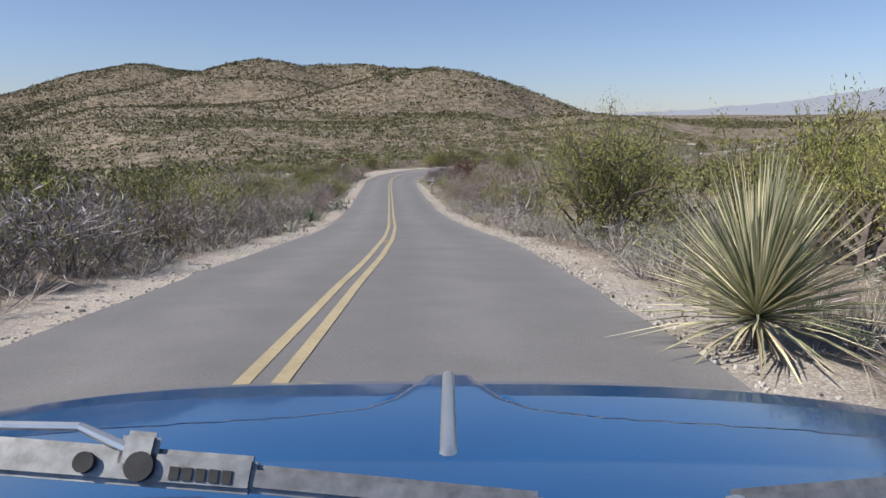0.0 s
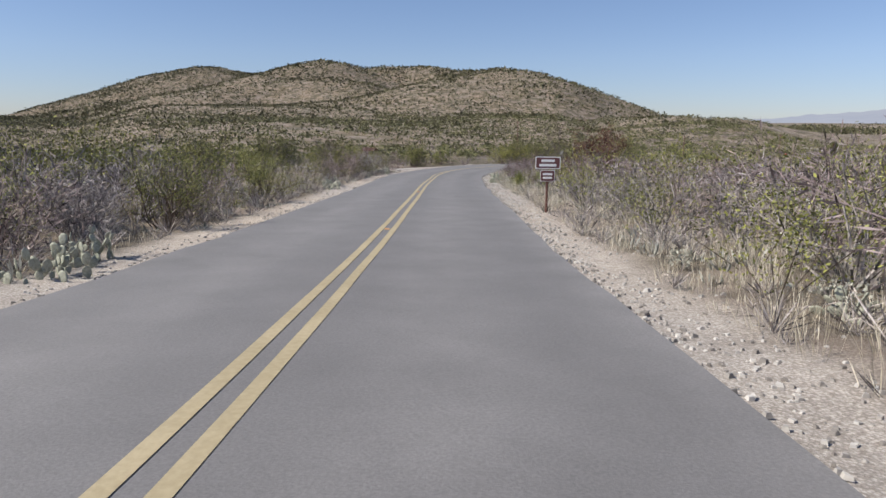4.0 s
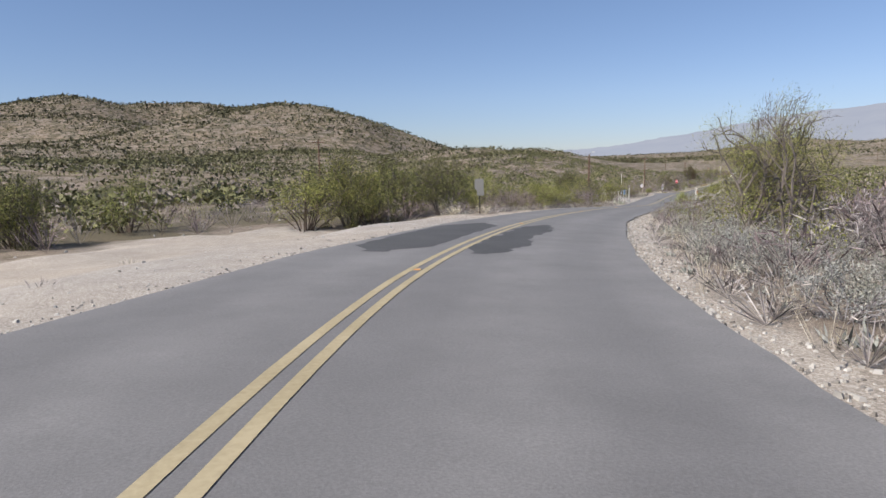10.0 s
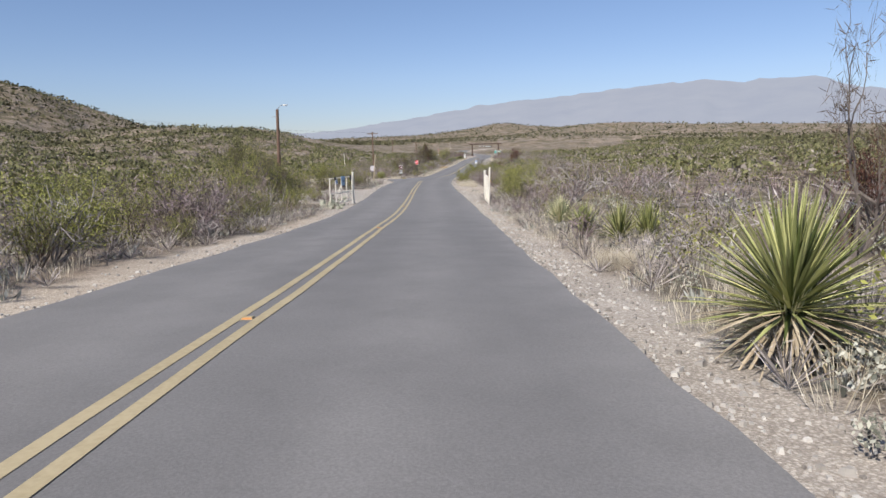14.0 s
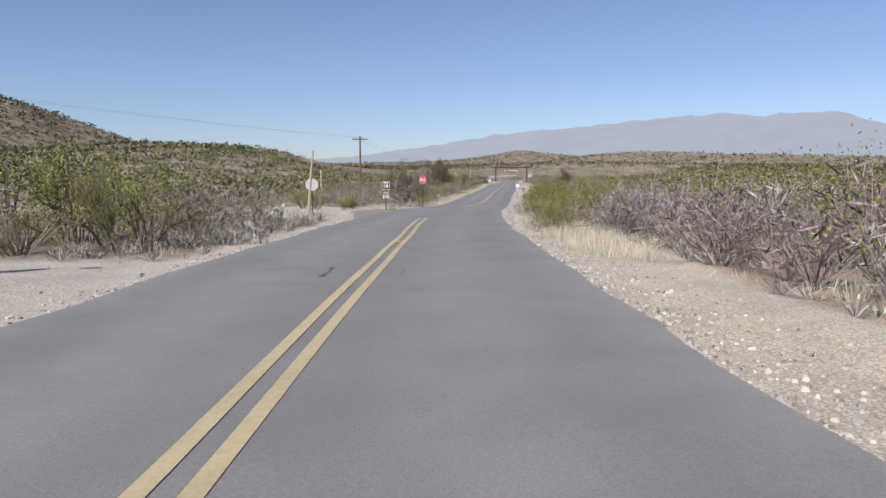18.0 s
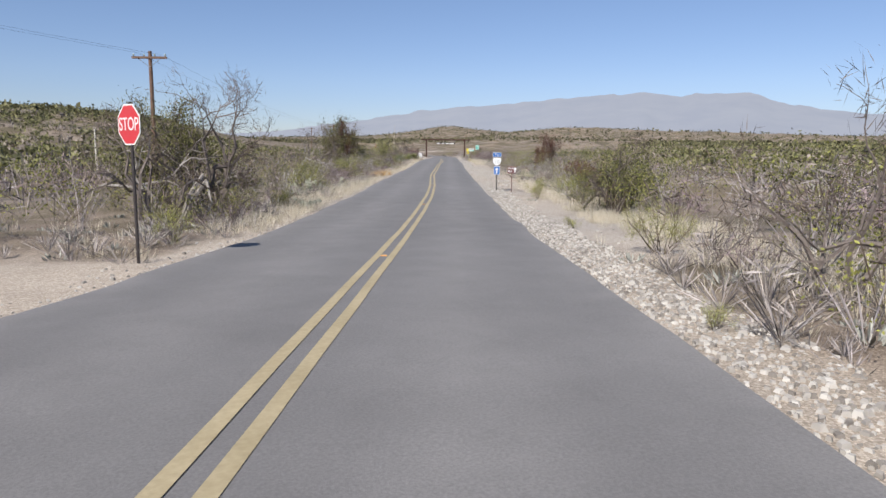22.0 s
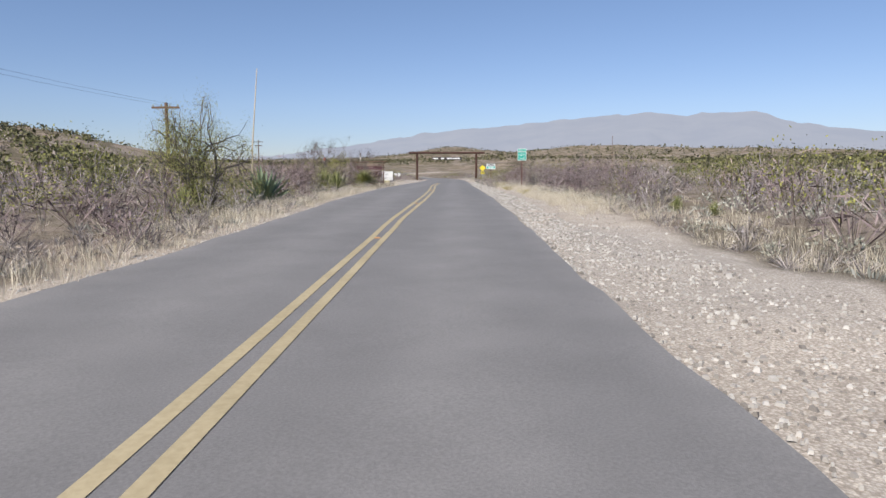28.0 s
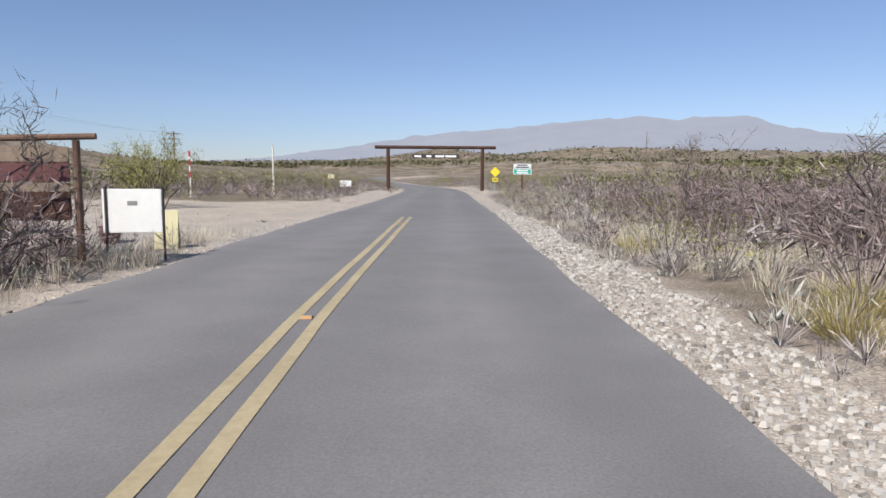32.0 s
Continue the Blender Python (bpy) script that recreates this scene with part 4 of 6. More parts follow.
def build_signs():
    # brown notice before the bend
    ob = thing("road_sign", "small brown park sign on a rusty post", "sign", m=stand(57, 3.75))
    sign_post(ob, 1.35, 0.03, M_RUSTPOST)
    sign_plate(ob, 0.62, 0.30, 0, 1.22, M_BROWN, M_SIGNWHITE)
    bars(ob, 0, 1.27, 0.44, 2, 0.11, M_SIGNWHITE, seed=1)
    sign_plate(ob, 0.36, 0.28, 0, 0.90, M_BROWN, M_SIGNWHITE)
    bars(ob, 0, 0.94, 0.24, 2, 0.09, M_SIGNWHITE, seed=2)

    # signs seen from behind, left of the road
    ob = thing("road_sign", "grey backs of two steel sign plates on a post", "sign", m=stand(133.4, -4.6))
    sign_post(ob, 1.78, 0.035, M_DARKPOST)
    sign_plate(ob, 0.46, 0.52, 0.0, 1.45, M_PLATEBACK, label="weathered grey plate back")
    sign_plate(ob, 0.36, 0.30, 0.06, 1.05, M_PLATEBACK, label="weathered grey plate back")

    ob = thing("stop_sign", "white back of an octagonal stop sign on a post", "sign", m=stand(212.5, -5.5, 12))
    sign_post(ob, 1.75, 0.03, M_DARKPOST)
    sign_plate(ob, 0.6, 0.6, 0, 1.42, M_POSTER, outline=stop_outline(0.27))
    ob = thing("leaning_post", "bleached wooden post leaning to one side", "post", m=stand(210.5, -5.15))
    g = Geo()
    g.tube((0, 0, -0.3), (0.28, 0, 2.75), 0.06, 0.045, 8)
    part("post", g, M_DEADLEAF, ob)

    # park rules at the side road
    ob = thing("road_sign", "brown and white park signs stacked on a dark post", "sign", m=stand(220.4, -3.65, 6) @ Matrix.Diagonal((0.74, 0.74, 0.9, 1)))
    sign_post(ob, 1.78, 0.045, M_DARKPOST)
    sign_plate(ob, 0.60, 0.50, 0, 1.55, M_BROWN, M_SIGNWHITE)
    bars(ob, 0, 1.72, 0.45, 1, 0.1, M_SIGNWHITE, seed=3)
    arrow(ob, -0.12, 1.52, 0.2, M_SIGNWHITE)
    bars(ob, 0.08, 1.58, 0.25, 2, 0.11, M_SIGNWHITE, seed=4)
    sign_plate(ob, 0.36, 0.12, 0, 1.12, M_STEEL)
    sign_plate(ob, 0.44, 0.30, 0, 0.86, M_SIGNWHITE, M_BLACK)
    bars(ob, 0, 0.93, 0.34, 3, 0.085, M_BLACK, seed=5)

    ob = thing("stop_sign", "red octagonal stop sign on a dark steel post", "sign", m=stand(233.8, -3.6, -35) @ pose(0, 0, 0.34) @ Matrix.Diagonal((0.82, 0.82, 0.82, 1)))
    sign_post(ob, 2.52, 0.03, M_DARKPOST, drop=0.8)
    p = sign_plate(ob, 0.72, 0.72, 0, 2.12, M_RED, M_SIGNWHITE, outline=stop_outline(0.36))
    lettering("STOP", 0.24, M_SIGNWHITE, ob, pose(0, -0.045, 2.12), squeeze=0.80)

    ob = thing("road_sign", "blue highway route signs stacked on a dark post", "sign", m=stand(255.7, 3.3, -3) @ Matrix.Diagonal((0.84, 0.84, 0.82, 1)))
    sign_post(ob, 2.2, 0.035, M_DARKPOST)
    sign_plate(ob, 0.48, 0.25, 0, 2.06, M_BLUE, M_SIGNWHITE)
    lettering("TO", 0.13, M_SIGNWHITE, ob, pose(0, -0.045, 2.06))
    shield = [(0, -0.245), (0.12, -0.19), (0.205, -0.08), (0.235, 0.06), (0.225, 0.17), (0.20, 0.235), (0.10, 0.215), (0, 0.245), (-0.10, 0.215), (-0.20, 0.235), (-0.225, 0.17),
              (-0.235, 0.06), (-0.205, -0.08), (-0.12, -0.19)]
    sign_plate(ob, 0.47, 0.49, 0, 1.67, M_SIGNWHITE, M_STEEL, name="shield_plate", outline=shield)
    lettering("10", 0.20, M_STEEL, ob, pose(0, -0.045, 1.64))
    sign_plate(ob, 0.34, 0.47, 0, 1.16, M_BLUE, M_SIGNWHITE)
    arrow(ob, 0, 1.16, 0.33, M_SIGNWHITE)

    ob = thing("road_sign", "brown park exit sign on a rusty post", "sign", m=stand(255.1, 3.95, -3) @ Matrix.Diagonal((0.84, 0.84, 0.84, 1)))
    sign_post(ob, 1.1, 0.022, M_RUSTPOST)
    sign_plate(ob, 0.47, 0.38, 0, 1.25, M_BROWN, M_RUSTPOST)
    lettering("Park", 0.115, M_SIGNWHITE, ob, pose(-0.055, -0.045, 1.335))
    lettering("Exit", 0.115, M_SIGNWHITE, ob, pose(-0.075, -0.045, 1.17))
    arrow(ob, 0.175, 1.25, 0.31, M_SIGNWHITE)

    ob = thing("road_sign", "green bike route sign on a rusty steel post", "sign", m=stand(325.0, 5.4, -4) @ pose(0, 0, 0.36))
    sign_post(ob, 2.0, 0.03, M_RUSTPOST, drop=0.7)
    sign_plate(ob, 0.52, 0.18, 0, 2.03, M_SIGNGREEN, M_SIGNWHITE)
    lettering("BEGIN", 0.10, M_SIGNWHITE, ob, pose(0, -0.045, 2.03), squeeze=0.95)
    sign_plate(ob, 0.52, 0.50, 0, 1.67, M_SIGNGREEN, M_SIGNWHITE)
    lettering("BIKE ROUTE", 0.075, M_SIGNWHITE, ob, pose(0, -0.045, 1.51), squeeze=0.75)
    g = Geo()
    for cx in (-0.12, 0.12):
        for i in range(16):
            a, b = 2 * math.pi * i / 16, 2 * math.pi * (i + 1) / 16
            g.tube((cx + 0.085 * math.cos(a), 0, 0.085 * math.sin(a)), (cx + 0.085 * math.cos(b), 0, 0.085 * math.sin(b)), 0.008, 0.008, 3)
    for a, b in (((-0.12, 0), (-0.05, 0.12)), ((-0.05, 0.12), (0.07, 0.12)), ((0.07, 0.12), (0.12, 0)), ((-0.12, 0), (0.0, 0.0)), ((0, 0), (0.07, 0.12)), ((0, 0), (-0.06, 0.14))):
        g.tube((a[0], 0, a[1]), (b[0], 0, b[1]), 0.008, 0.008, 3)
    part("bicycle_symbol", g, M_SIGNWHITE, ob, m=pose(0, -0.046, 1.70))

    ob = thing("road_sign", "white and green notice sign on a banded post", "sign", m=stand(366, 5.6, -4))
    sign_post(ob, 1.9, 0.045, M_RUSTPOST)
    sign_plate(ob, 1.1, 0.30, 0, 2.05, M_SIGNWHITE, M_STEEL)
    bars(ob, 0, 2.1, 0.8, 2, 0.12, M_BLACK, seed=8)
    sign_plate(ob, 1.1, 0.35, 0, 1.72, M_SIGNGREEN, M_SIGNWHITE)
    bars(ob, 0, 1.78, 0.8, 2, 0.13, M_SIGNWHITE, seed=9)

    ob = thing("road_sign", "yellow diamond warning sign on a post", "sign", m=stand(385, 5.4))
    sign_post(ob, 2.2, 0.035, M_STEEL)
    sign_plate(ob, 0.9, 0.9, 0, 1.95, M_SIGNYEL, M_BLACK, outline=[(0.5, 0), (0, 0.5), (-0.5, 0), (0, -0.5)])
    sign_plate(ob, 0.55, 0.38, 0, 1.25, M_SIGNYEL, M_BLACK)
    bars(ob, 0, 1.25, 0.35, 1, 0.2, M_BLACK, seed=10)
    ob = thing("road_sign", "small yellow marker plate on a thin post", "sign", m=stand(392, -10))
    sign_post(ob, 1.6, 0.03, M_STEEL)
    sign_plate(ob, 0.6, 0.4, 0, 1.4, M_PALEYEL, M_PALEYEL)


def timber(g, a, b, r, n=10):
    g.tube(a, b, r, r * 0.96, n)


def build_entrance_arch():
    ob = thing("entrance_arch", "dark brown timber arch over the road", "arch", m=stand(394, 0.3))
    for x in (-4.75, 4.85):
        g = Geo()
        timber(g, (x, 0, -0.4), (x, 0, 4.15), 0.19)
        part("post", g, M_WOOD, ob)
    g = Geo()
    timber(g, (-6.1, 0, 4.3), (6.2, 0, 4.3), 0.17)
    part("beam", g, M_WOOD, ob)
    g = bevelled_box((-2.3, -0.05, 3.2), (2.5, 0.05, 3.62), 0.015)
    part("hanging_board", g, M_DARKPOST, ob, "dark board with pale worn letters")
    for i, w in enumerate((0.7, 0.5, 0.9, 1.1)):
        g = Geo()
        g.box((-w / 2, -0.01, -0.1), (w / 2, 0, 0.1))
        part("text_bar", g, M_SIGNWHITE, ob, m=pose(-1.75 + i * 1.12, -0.052, 3.41))
    for x in (-2.1, 2.3):
        g = Geo()
        g.tube((x, 0, 3.6), (x, 0, 4.2), 0.015, 0.015, 4)
        part("chain", g, M_DARKPOST, ob)


def build_kiosk():
    ob = thing("notice_kiosk", "dark timber notice kiosk with a small pitched roof", "kiosk", m=stand(109.5, -16.1, 8))
    for x in (-0.42, 0.42):
        part("post", bevelled_box((x - 0.06, -0.06, -0.3), (x + 0.06, 0.06, 2.05), 0.01), M_WOOD, ob)
    for z in (0.75, 1.72):
        part("rail", bevelled_box((-0.37, -0.035, z), (0.37, 0.035, z + 0.09), 0.008), M_WOOD, ob)
    p = part("panel", bevelled_box((-0.36, -0.02, 0.86), (0.36, 0.02, 1.70), 0.006), M_POSTER, ob, "faded notice panel")
    for sy in (-1, 1):
        for i in range(6):
            g = Geo()
            g.box((-0.78, 0, 0), (0.78, 0.145, 0.028))
            part("roof_board", g, M_WOOD, ob, m=pose(0, sy * 0.02, 2.42) @ (pose(0, 0, 0, -24) if sy > 0 else pose(0, 0, 0, 0, 0, 180) @ pose(0, 0, 0, -24)) @ pose(0, i * 0.135, 0.006 * (i % 2)))
    for x in (-0.6, 0.0, 0.6):
        part("rafter", bevelled_box((x - 0.04, -0.62, 2.02), (x + 0.04, 0.62, 2.12), 0.008), M_WOOD, ob)
    can = thing("litter_drum", "green steel litter drum with a white liner", "litter bin", m=stand(108.6, -15.9))
    g = Geo()
    g.lathe([(0.27, 0.0), (0.285, 0.02), (0.285, 0.27), (0.297, 0.285), (0.285, 0.30), (0.285, 0.56), (0.297, 0.575), (0.285, 0.59), (0.285, 0.84)])
    part("drum", g, M_CANGREEN, can, smooth=False)
    g = Geo()
    g.tube((0, 0, 0.80), (0, 0, 0.90), 0.297, 0.29, 20)
    part("liner", g, M_SIGNWHITE, can, "white bag folded over the rim")
    for i, (s, d, l, a) in enumerate(((112.0, -15.0, 2.4, 82), (114.6, -14.8, 2.2, 70))):
        log = tagged(new("edging_log", bevelled_box((-l / 2, -0.11, -0.06), (l / 2, 0.11, 0.17), 0.05).mesh("edging_log", M_POLE)), "dark timber edging log on the dirt", "log")
        log.matrix_basis = stand(s, d, a)


def field_gate(s0, d0, s1, d1, h, label, hinge, boards):
    """A welded pipe gate standing open along the road."""
    a, b = on_road(s0, d0), on_road(s1, d1)
    run = b - a
    length = Vector((run.x, run.y, 0)).length
    ob = thing("pipe_gate", label, "gate", "pipe gates", pose(a.x, a.y, (a.z + b.z) / 2, 0, 0, math.degrees(math.atan2(run.y, run.x))))
    for z in (0.16, 0.62, h - 0.05):
        g = Geo()
        g.tube((0, 0, z), (length, 0, z), 0.028, 0.028, 8)
        part("rail", g, M_WHITE, ob)
    for i in range(5):
        g = Geo()
        x = length * i / 4
        g.tube((x, 0, 0.13), (x, 0, h - 0.02), 0.026, 0.026, 8)
        part("upright", g, M_WHITE, ob)
    for x0, x1 in ((length * 0.22, length * 0.62), (length * 0.95, length * 0.6)):
        g = Geo()
        g.tube((x0, 0.03, 0.15), (x1, 0.03, h - 0.1), 0.016, 0.016, 6)
        part("brace", g, M_WHITE, ob)
    g = Geo()
    x = length + 0.13 if hinge == "far" else -0.12
    g.tube((x, 0, -0.4), (x, 0, h + 0.14), 0.055, 0.055, 10)
    g.tube((x, 0, h + 0.14), (x, 0, h + 0.17), 0.065, 0.05, 10)
    part("gate_post", g, M_WHITE, ob)
    for x, z, w, hh, face, words in boards:
        if face in (M_ORANGE, M_RUSTPOST):
            g = Geo()
            g.tube((0, 0, -hh * 0.5), (0, 0, hh * 0.5), 0.085, 0.025, 12)
            g.box((-0.1, -0.1, -hh * 0.5 - 0.02), (0.1, 0.1, -hh * 0.5))
            part("traffic_cone", g, face, ob, "faded traffic cone hung on the rail", m=pose(length * x, -0.12, z))
            continue
        p = part("board", bevelled_box((-w / 2, -0.012, -hh / 2), (w / 2, 0.012, hh / 2), 0.004), face, ob, m=pose(length * x, -0.045, z))
        if words:
            lettering(words, 0.085, M_BLACK, p, pose(0, -0.016, 0))
        elif face is not M_ORANGE and face is not M_BLACK:
            bars(p, 0, hh * 0.2, w * 0.8, 2, hh * 0.3, M_BLUE, y=-0.014, seed=3)
    return ob


def build_gates():
    field_gate(175.4, -3.9, 177.9, -3.1, 1.42, "chalky white pipe gate with a pale blue closed sign", "far",
               [(0.55, 1.2, 0.42, 0.46, M_PALEBLUE, "Closed"), (0.25, 1.18, 0.22, 0.24, M_SIGNWHITE, None), (0.20, 1.36, 0.16, 0.16, M_BLACK, None), (0.9, 1.32, 0.18, 0.28, M_BLACK, None)])
    field_gate(174.7, 3.75, 177.4, 3.85, 1.42, "rusted white pipe gate with a blank white notice", "far",
               [(0.62, 1.18, 0.42, 0.44, M_SIGNWHITE, None), (0.30, 1.26, 0.10, 0.30, M_ORANGE, None), (0.93, 1.28, 0.10, 0.28, M_RUSTPOST, None)])
    ob = thing("gate_post", "tall white painted pipe post beside the gate", "post", m=stand(174.6, 3.78))
    g = Geo()
    g.tube((0, 0, -0.4), (0.06, 0, 1.80), 0.048, 0.045, 10)
    part("post", g, M_WHITE, ob)


def utility_pole(s, d, h, arms, label, lamp=False):
    lean = 0.12 if lamp else 0.0
    ob = thing("utility_pole", label, "utility pole", "utility poles", stand(s, d))
    g = Geo()
    g.tube((0, 0, -0.5), (lean, 0, h), 0.13, 0.095, 10)
    part("pole", g, M_POLE, ob)
    for z, w in arms:
        arm = part("crossarm", bevelled_box((-w / 2, -0.15, z - 0.06), (w / 2, -0.06, z + 0.06), 0.01), M_POLE, ob)
        for i in range(4):
            x = -w / 2 + 0.1 + (w - 0.2) * i / 3
            g = Geo()
            g.tube((x, -0.1, z + 0.06), (x, -0.1, z + 0.14), 0.03, 0.05, 8)
            g.tube((x, -0.1, z + 0.14), (x, -0.1, z + 0.20), 0.05, 0.03, 8)
            part("insulator", g, M_INSUL, ob)
        for sx in (-1, 1):
            g = Geo()
            g.tube((sx * w * 0.32, -0.1, z - 0.05), (0, -0.1, z - 0.5), 0.015, 0.015, 4)
            part("brace", g, M_STEEL, ob)
    if lamp:
        g = Geo()
        g.tube((0, 0, h - 0.1), (0.35, 0, h + 0.25), 0.02, 0.02, 6)
        g.tube((0.35, 0, h + 0.25), (0.55, 0, h + 0.3), 0.02, 0.02, 6)
        part("lamp_arm", g, M_STEEL, ob)
        part("lamp_head", bevelled_box((0.5, -0.08, h + 0.22), (0.82, 0.08, h + 0.32), 0.03), M_SIGNWHITE, ob)
        g = Geo()
        g.tube((-0.3, 0, h - 0.5), (0, 0, h - 0.5), 0.02, 0.02, 6)
        part("bracket", g, M_STEEL, ob)
    return ob


def cable(p, q, sag, label):
    n, r = 12, 0.004
    pts = [p.lerp(q, i / n) - Vector((0, 0, sag * 4 * (i / n) * (1 - i / n))) for i in range(n + 1)]
    g = Geo()
    for a in pts:
        g.v += [a + Vector((r, 0, -r)), a + Vector((-r, 0, -r)), a + Vector((0, 0, r))]
    g.f = [(3 * i + k, 3 * i + (k + 1) % 3, 3 * i + 3 + (k + 1) % 3, 3 * i + 3 + k) for i in range(n) for k in range(3)]
    tagged(new("power_line", g.mesh("power_line", M_DARKPOST)), label, "cable")


def build_poles():
    utility_pole(189, -9.2, 5.7, [], "weathered brown timber pole with a small street lamp", True)
    a = utility_pole(261, -15.1, 6.9, [(6.55, 1.9)], "tall dark timber utility pole with one crossarm")
    b = utility_pole(326, -16.2, 4.9, [(4.6, 1.7)], "dark timber utility pole with one crossarm")
    c = utility_pole(440, -34, 8.0, [(7.6, 2.0), (6.8, 1.6)], "far timber utility pole with two crossarms")
    e = utility_pole(185, -46, 8.5, [(8.1, 1.9)], "timber utility pole on the slope")
    tops = [o.matrix_basis.translation + Vector((0, 0, z)) for o, z in ((e, 8.3), (a, 6.75), (b, 4.8), (c, 7.8))]
    for p, q in zip(tops, tops[1:]):
        for dx in (-0.6, 0.6):
            cable(p + Vector((dx, 0, 0)), q + Vector((dx, 0, 0)), 0.9, "thin slack overhead power line")
    for s, d, h in ((470, 60, 9), (372, -11, 3.4), (268, -22, 3.0)):
        ob = thing("marker_pole", "slim pale pole standing in the scrub", "pole", m=stand(s, d))
        g = Geo()
        g.tube((0, 0, -0.4), (0, 0, h), 0.07, 0.05, 8)
        part("pole", g, M_POLE if h > 5 else M_WHITE, ob)


def build_ranch_sign():
    ob = thing("timber_sign", "large brown timber sign hung in a log frame", "sign", m=stand(334.3, -4.75, 8) @ Matrix.Diagonal((0.65, 0.65, 0.68, 1)))
    for x in (-1.75, 1.35):
        g = Geo()
        timber(g, (x, 0, -0.4), (x, 0, 2.72), 0.08)
        part("post", g, M_POLE, ob)
    g = Geo()
    timber(g, (-2.2, 0, 2.68), (1.75, 0, 2.80), 0.065)
    part("beam", g, M_POLE, ob)
    for z, h, m, lab in ((2.42, 0.34, M_BAND, "worn tan band"), (2.10, 0.40, M_BROWN, ""), (1.80, 0.16, M_BAND, "worn tan band"), (1.42, 0.56, M_WOOD, "")):
        part("panel", bevelled_box((-1.66, -0.02, z - h / 2), (1.2, 0.02, z + h / 2), 0.005), m, ob, lab)
    ob = thing("notice_board", "blank weathered white board on thin steel legs", "notice board", m=stand(335.7, -3.75, 4))
    part("board", bevelled_box((-0.46, -0.015, 0.44), (0.44, 0.015, 1.12), 0.006), M_SIGNWHITE, ob)
    for x in (-0.40, 0.47):
        g = Geo()
        g.tube((x, -0.03, -0.3), (x, -0.03, 1.16), 0.02, 0.02, 6)
        part("leg", g, M_DARKPOST, ob)
    bars(ob, 0.0, 0.9, 0.16, 1, 0.12, M_STEEL, y=-0.017)
    ob = thing("a_frame_board", "small yellow folding board on the dirt", "notice board", m=stand(337.4, -3.95, 15))
    for sy in (-1, 1):
        g = Geo()
        g.box((-0.2, -0.012, 0), (0.2, 0.012, 0.7))
        part("leaf", g, M_PALEYEL, ob, m=pose(0, sy * 0.17, 0, sy * 14))
    ob = thing("marker_post", "red and white striped marker post", "post", m=stand(366, -14.5))
    g = Geo()
    g.tube((0, 0, -0.3), (0, 0, 2.6), 0.05, 0.05, 8)
    part("post", g, M_SIGNWHITE, ob)
    for z in (1.2, 1.9, 2.45):
        g = Geo()
        g.tube((0, 0, z), (0, 0, z + 0.35), 0.058, 0.058, 8)
        part("stripe", g, M_RED, ob)
    ob = thing("notice_board", "small white box sign by the far verge", "sign", m=stand(376, -6.6))
    sign_post(ob, 1.0, 0.03, M_STEEL)
    sign_plate(ob, 0.9, 0.5, 0, 0.9, M_SIGNWHITE, M_STEEL)
    for i, (s, d) in enumerate(((337.6, -6.0), (338.4, -5.5))):
        pot = thing("clay_pot", "brown clay pot on the ground", "pot", m=stand(s, d))
        g = Geo()
        g.lathe([(0.14, 0.0), (0.21, 0.2), (0.17, 0.3), (0.20, 0.31), (0.20, 0.34), (0.17, 0.34)], 14)
        part("body", g, M_RUSTPOST if i == 0 else M_BROWN, pot)


def build_markers():
    for i, s in enumerate((3.4, 15.6, 28.1, 40.5, 52.4, 64.6, 74.8, 86.1, 98.7, 111.0, 123.4, 136.8, 148.4, 160.6, 173.0, 185.0, 197.3, 233.8, 246.0, 258.4, 271.0, 283.6, 296.0, 306.2, 318.4, 331.0, 343.0)):
        p = on_road(s, float(line_offset(s)))
        ob = thing("road_stud", "yellow reflective stud between the centre lines", "road stud", "road studs", pose(p.x, p.y, p.z + 0.002, 0, 0, heading(s)))
        g = Geo()
        g.v = [Vector(v) for v in ((-0.055, -0.05, 0), (0.055, -0.05, 0), (0.055, 0.05, 0), (-0.055, 0.05, 0), (-0.045, -0.025, 0.018), (0.045, -0.025, 0.018), (0.045, 0.025, 0.018), (-0.045, 0.025, 0.018))]
        g.f = [(0, 1, 5, 4), (1, 2, 6, 5), (2, 3, 7, 6), (3, 0, 4, 7), (4, 5, 6, 7)]
        part("body", g, M_YELLOW, ob)
        g = Geo()
        g.v = [Vector(v) for v in ((-0.045, -0.0475, 0.004), (0.045, -0.0475, 0.004), (0.040, -0.029, 0.0175), (-0.040, -0.029, 0.0175))]
        g.f = [(0, 1, 2, 3)]
        part("reflector", g, M_ORANGE, ob)


build_signs()
build_entrance_arch()
build_kiosk()
build_gates()
build_poles()
build_ranch_sign()
build_markers()


# ---- plants that stand out, one by one: kind, metres along, to the right, height, spread ----
LAB = {
    "tallgreen": "tall feathery yellow-green desert bush", "green": "leafy yellow-green creosote bush beside the road", "verde": "dense bright green desert bush", "mixed": "sparse green bush with grey stems",
    "sage": "low silvery brittlebush on stony ground", "grey": "dry grey leafless shrub", "mauve": "dry mauve-brown leafless shrub", "bare": "bare leafless tree with thin branches",
    "snag": "dead twisted tree with grey bark", "oldsnag": "old dead tree with twisted bleached limbs", "mesquite": "dark mesquite tree with thin leaves", "rust": "dying tree with rust-brown clumps",
    "palo": "feathery yellow-green palo verde tree", "sotol": "large spiky sotol with long thin leaves", "yucca": "yellow-green yucca with stiff leaves",
    "bigyucca": "big yucca with a skirt of dead leaves", "straw": "clump of pale dry grass", "strawo": "clump of orange dry grass", "tuft": "clump of yellow-green grass on the verge"}
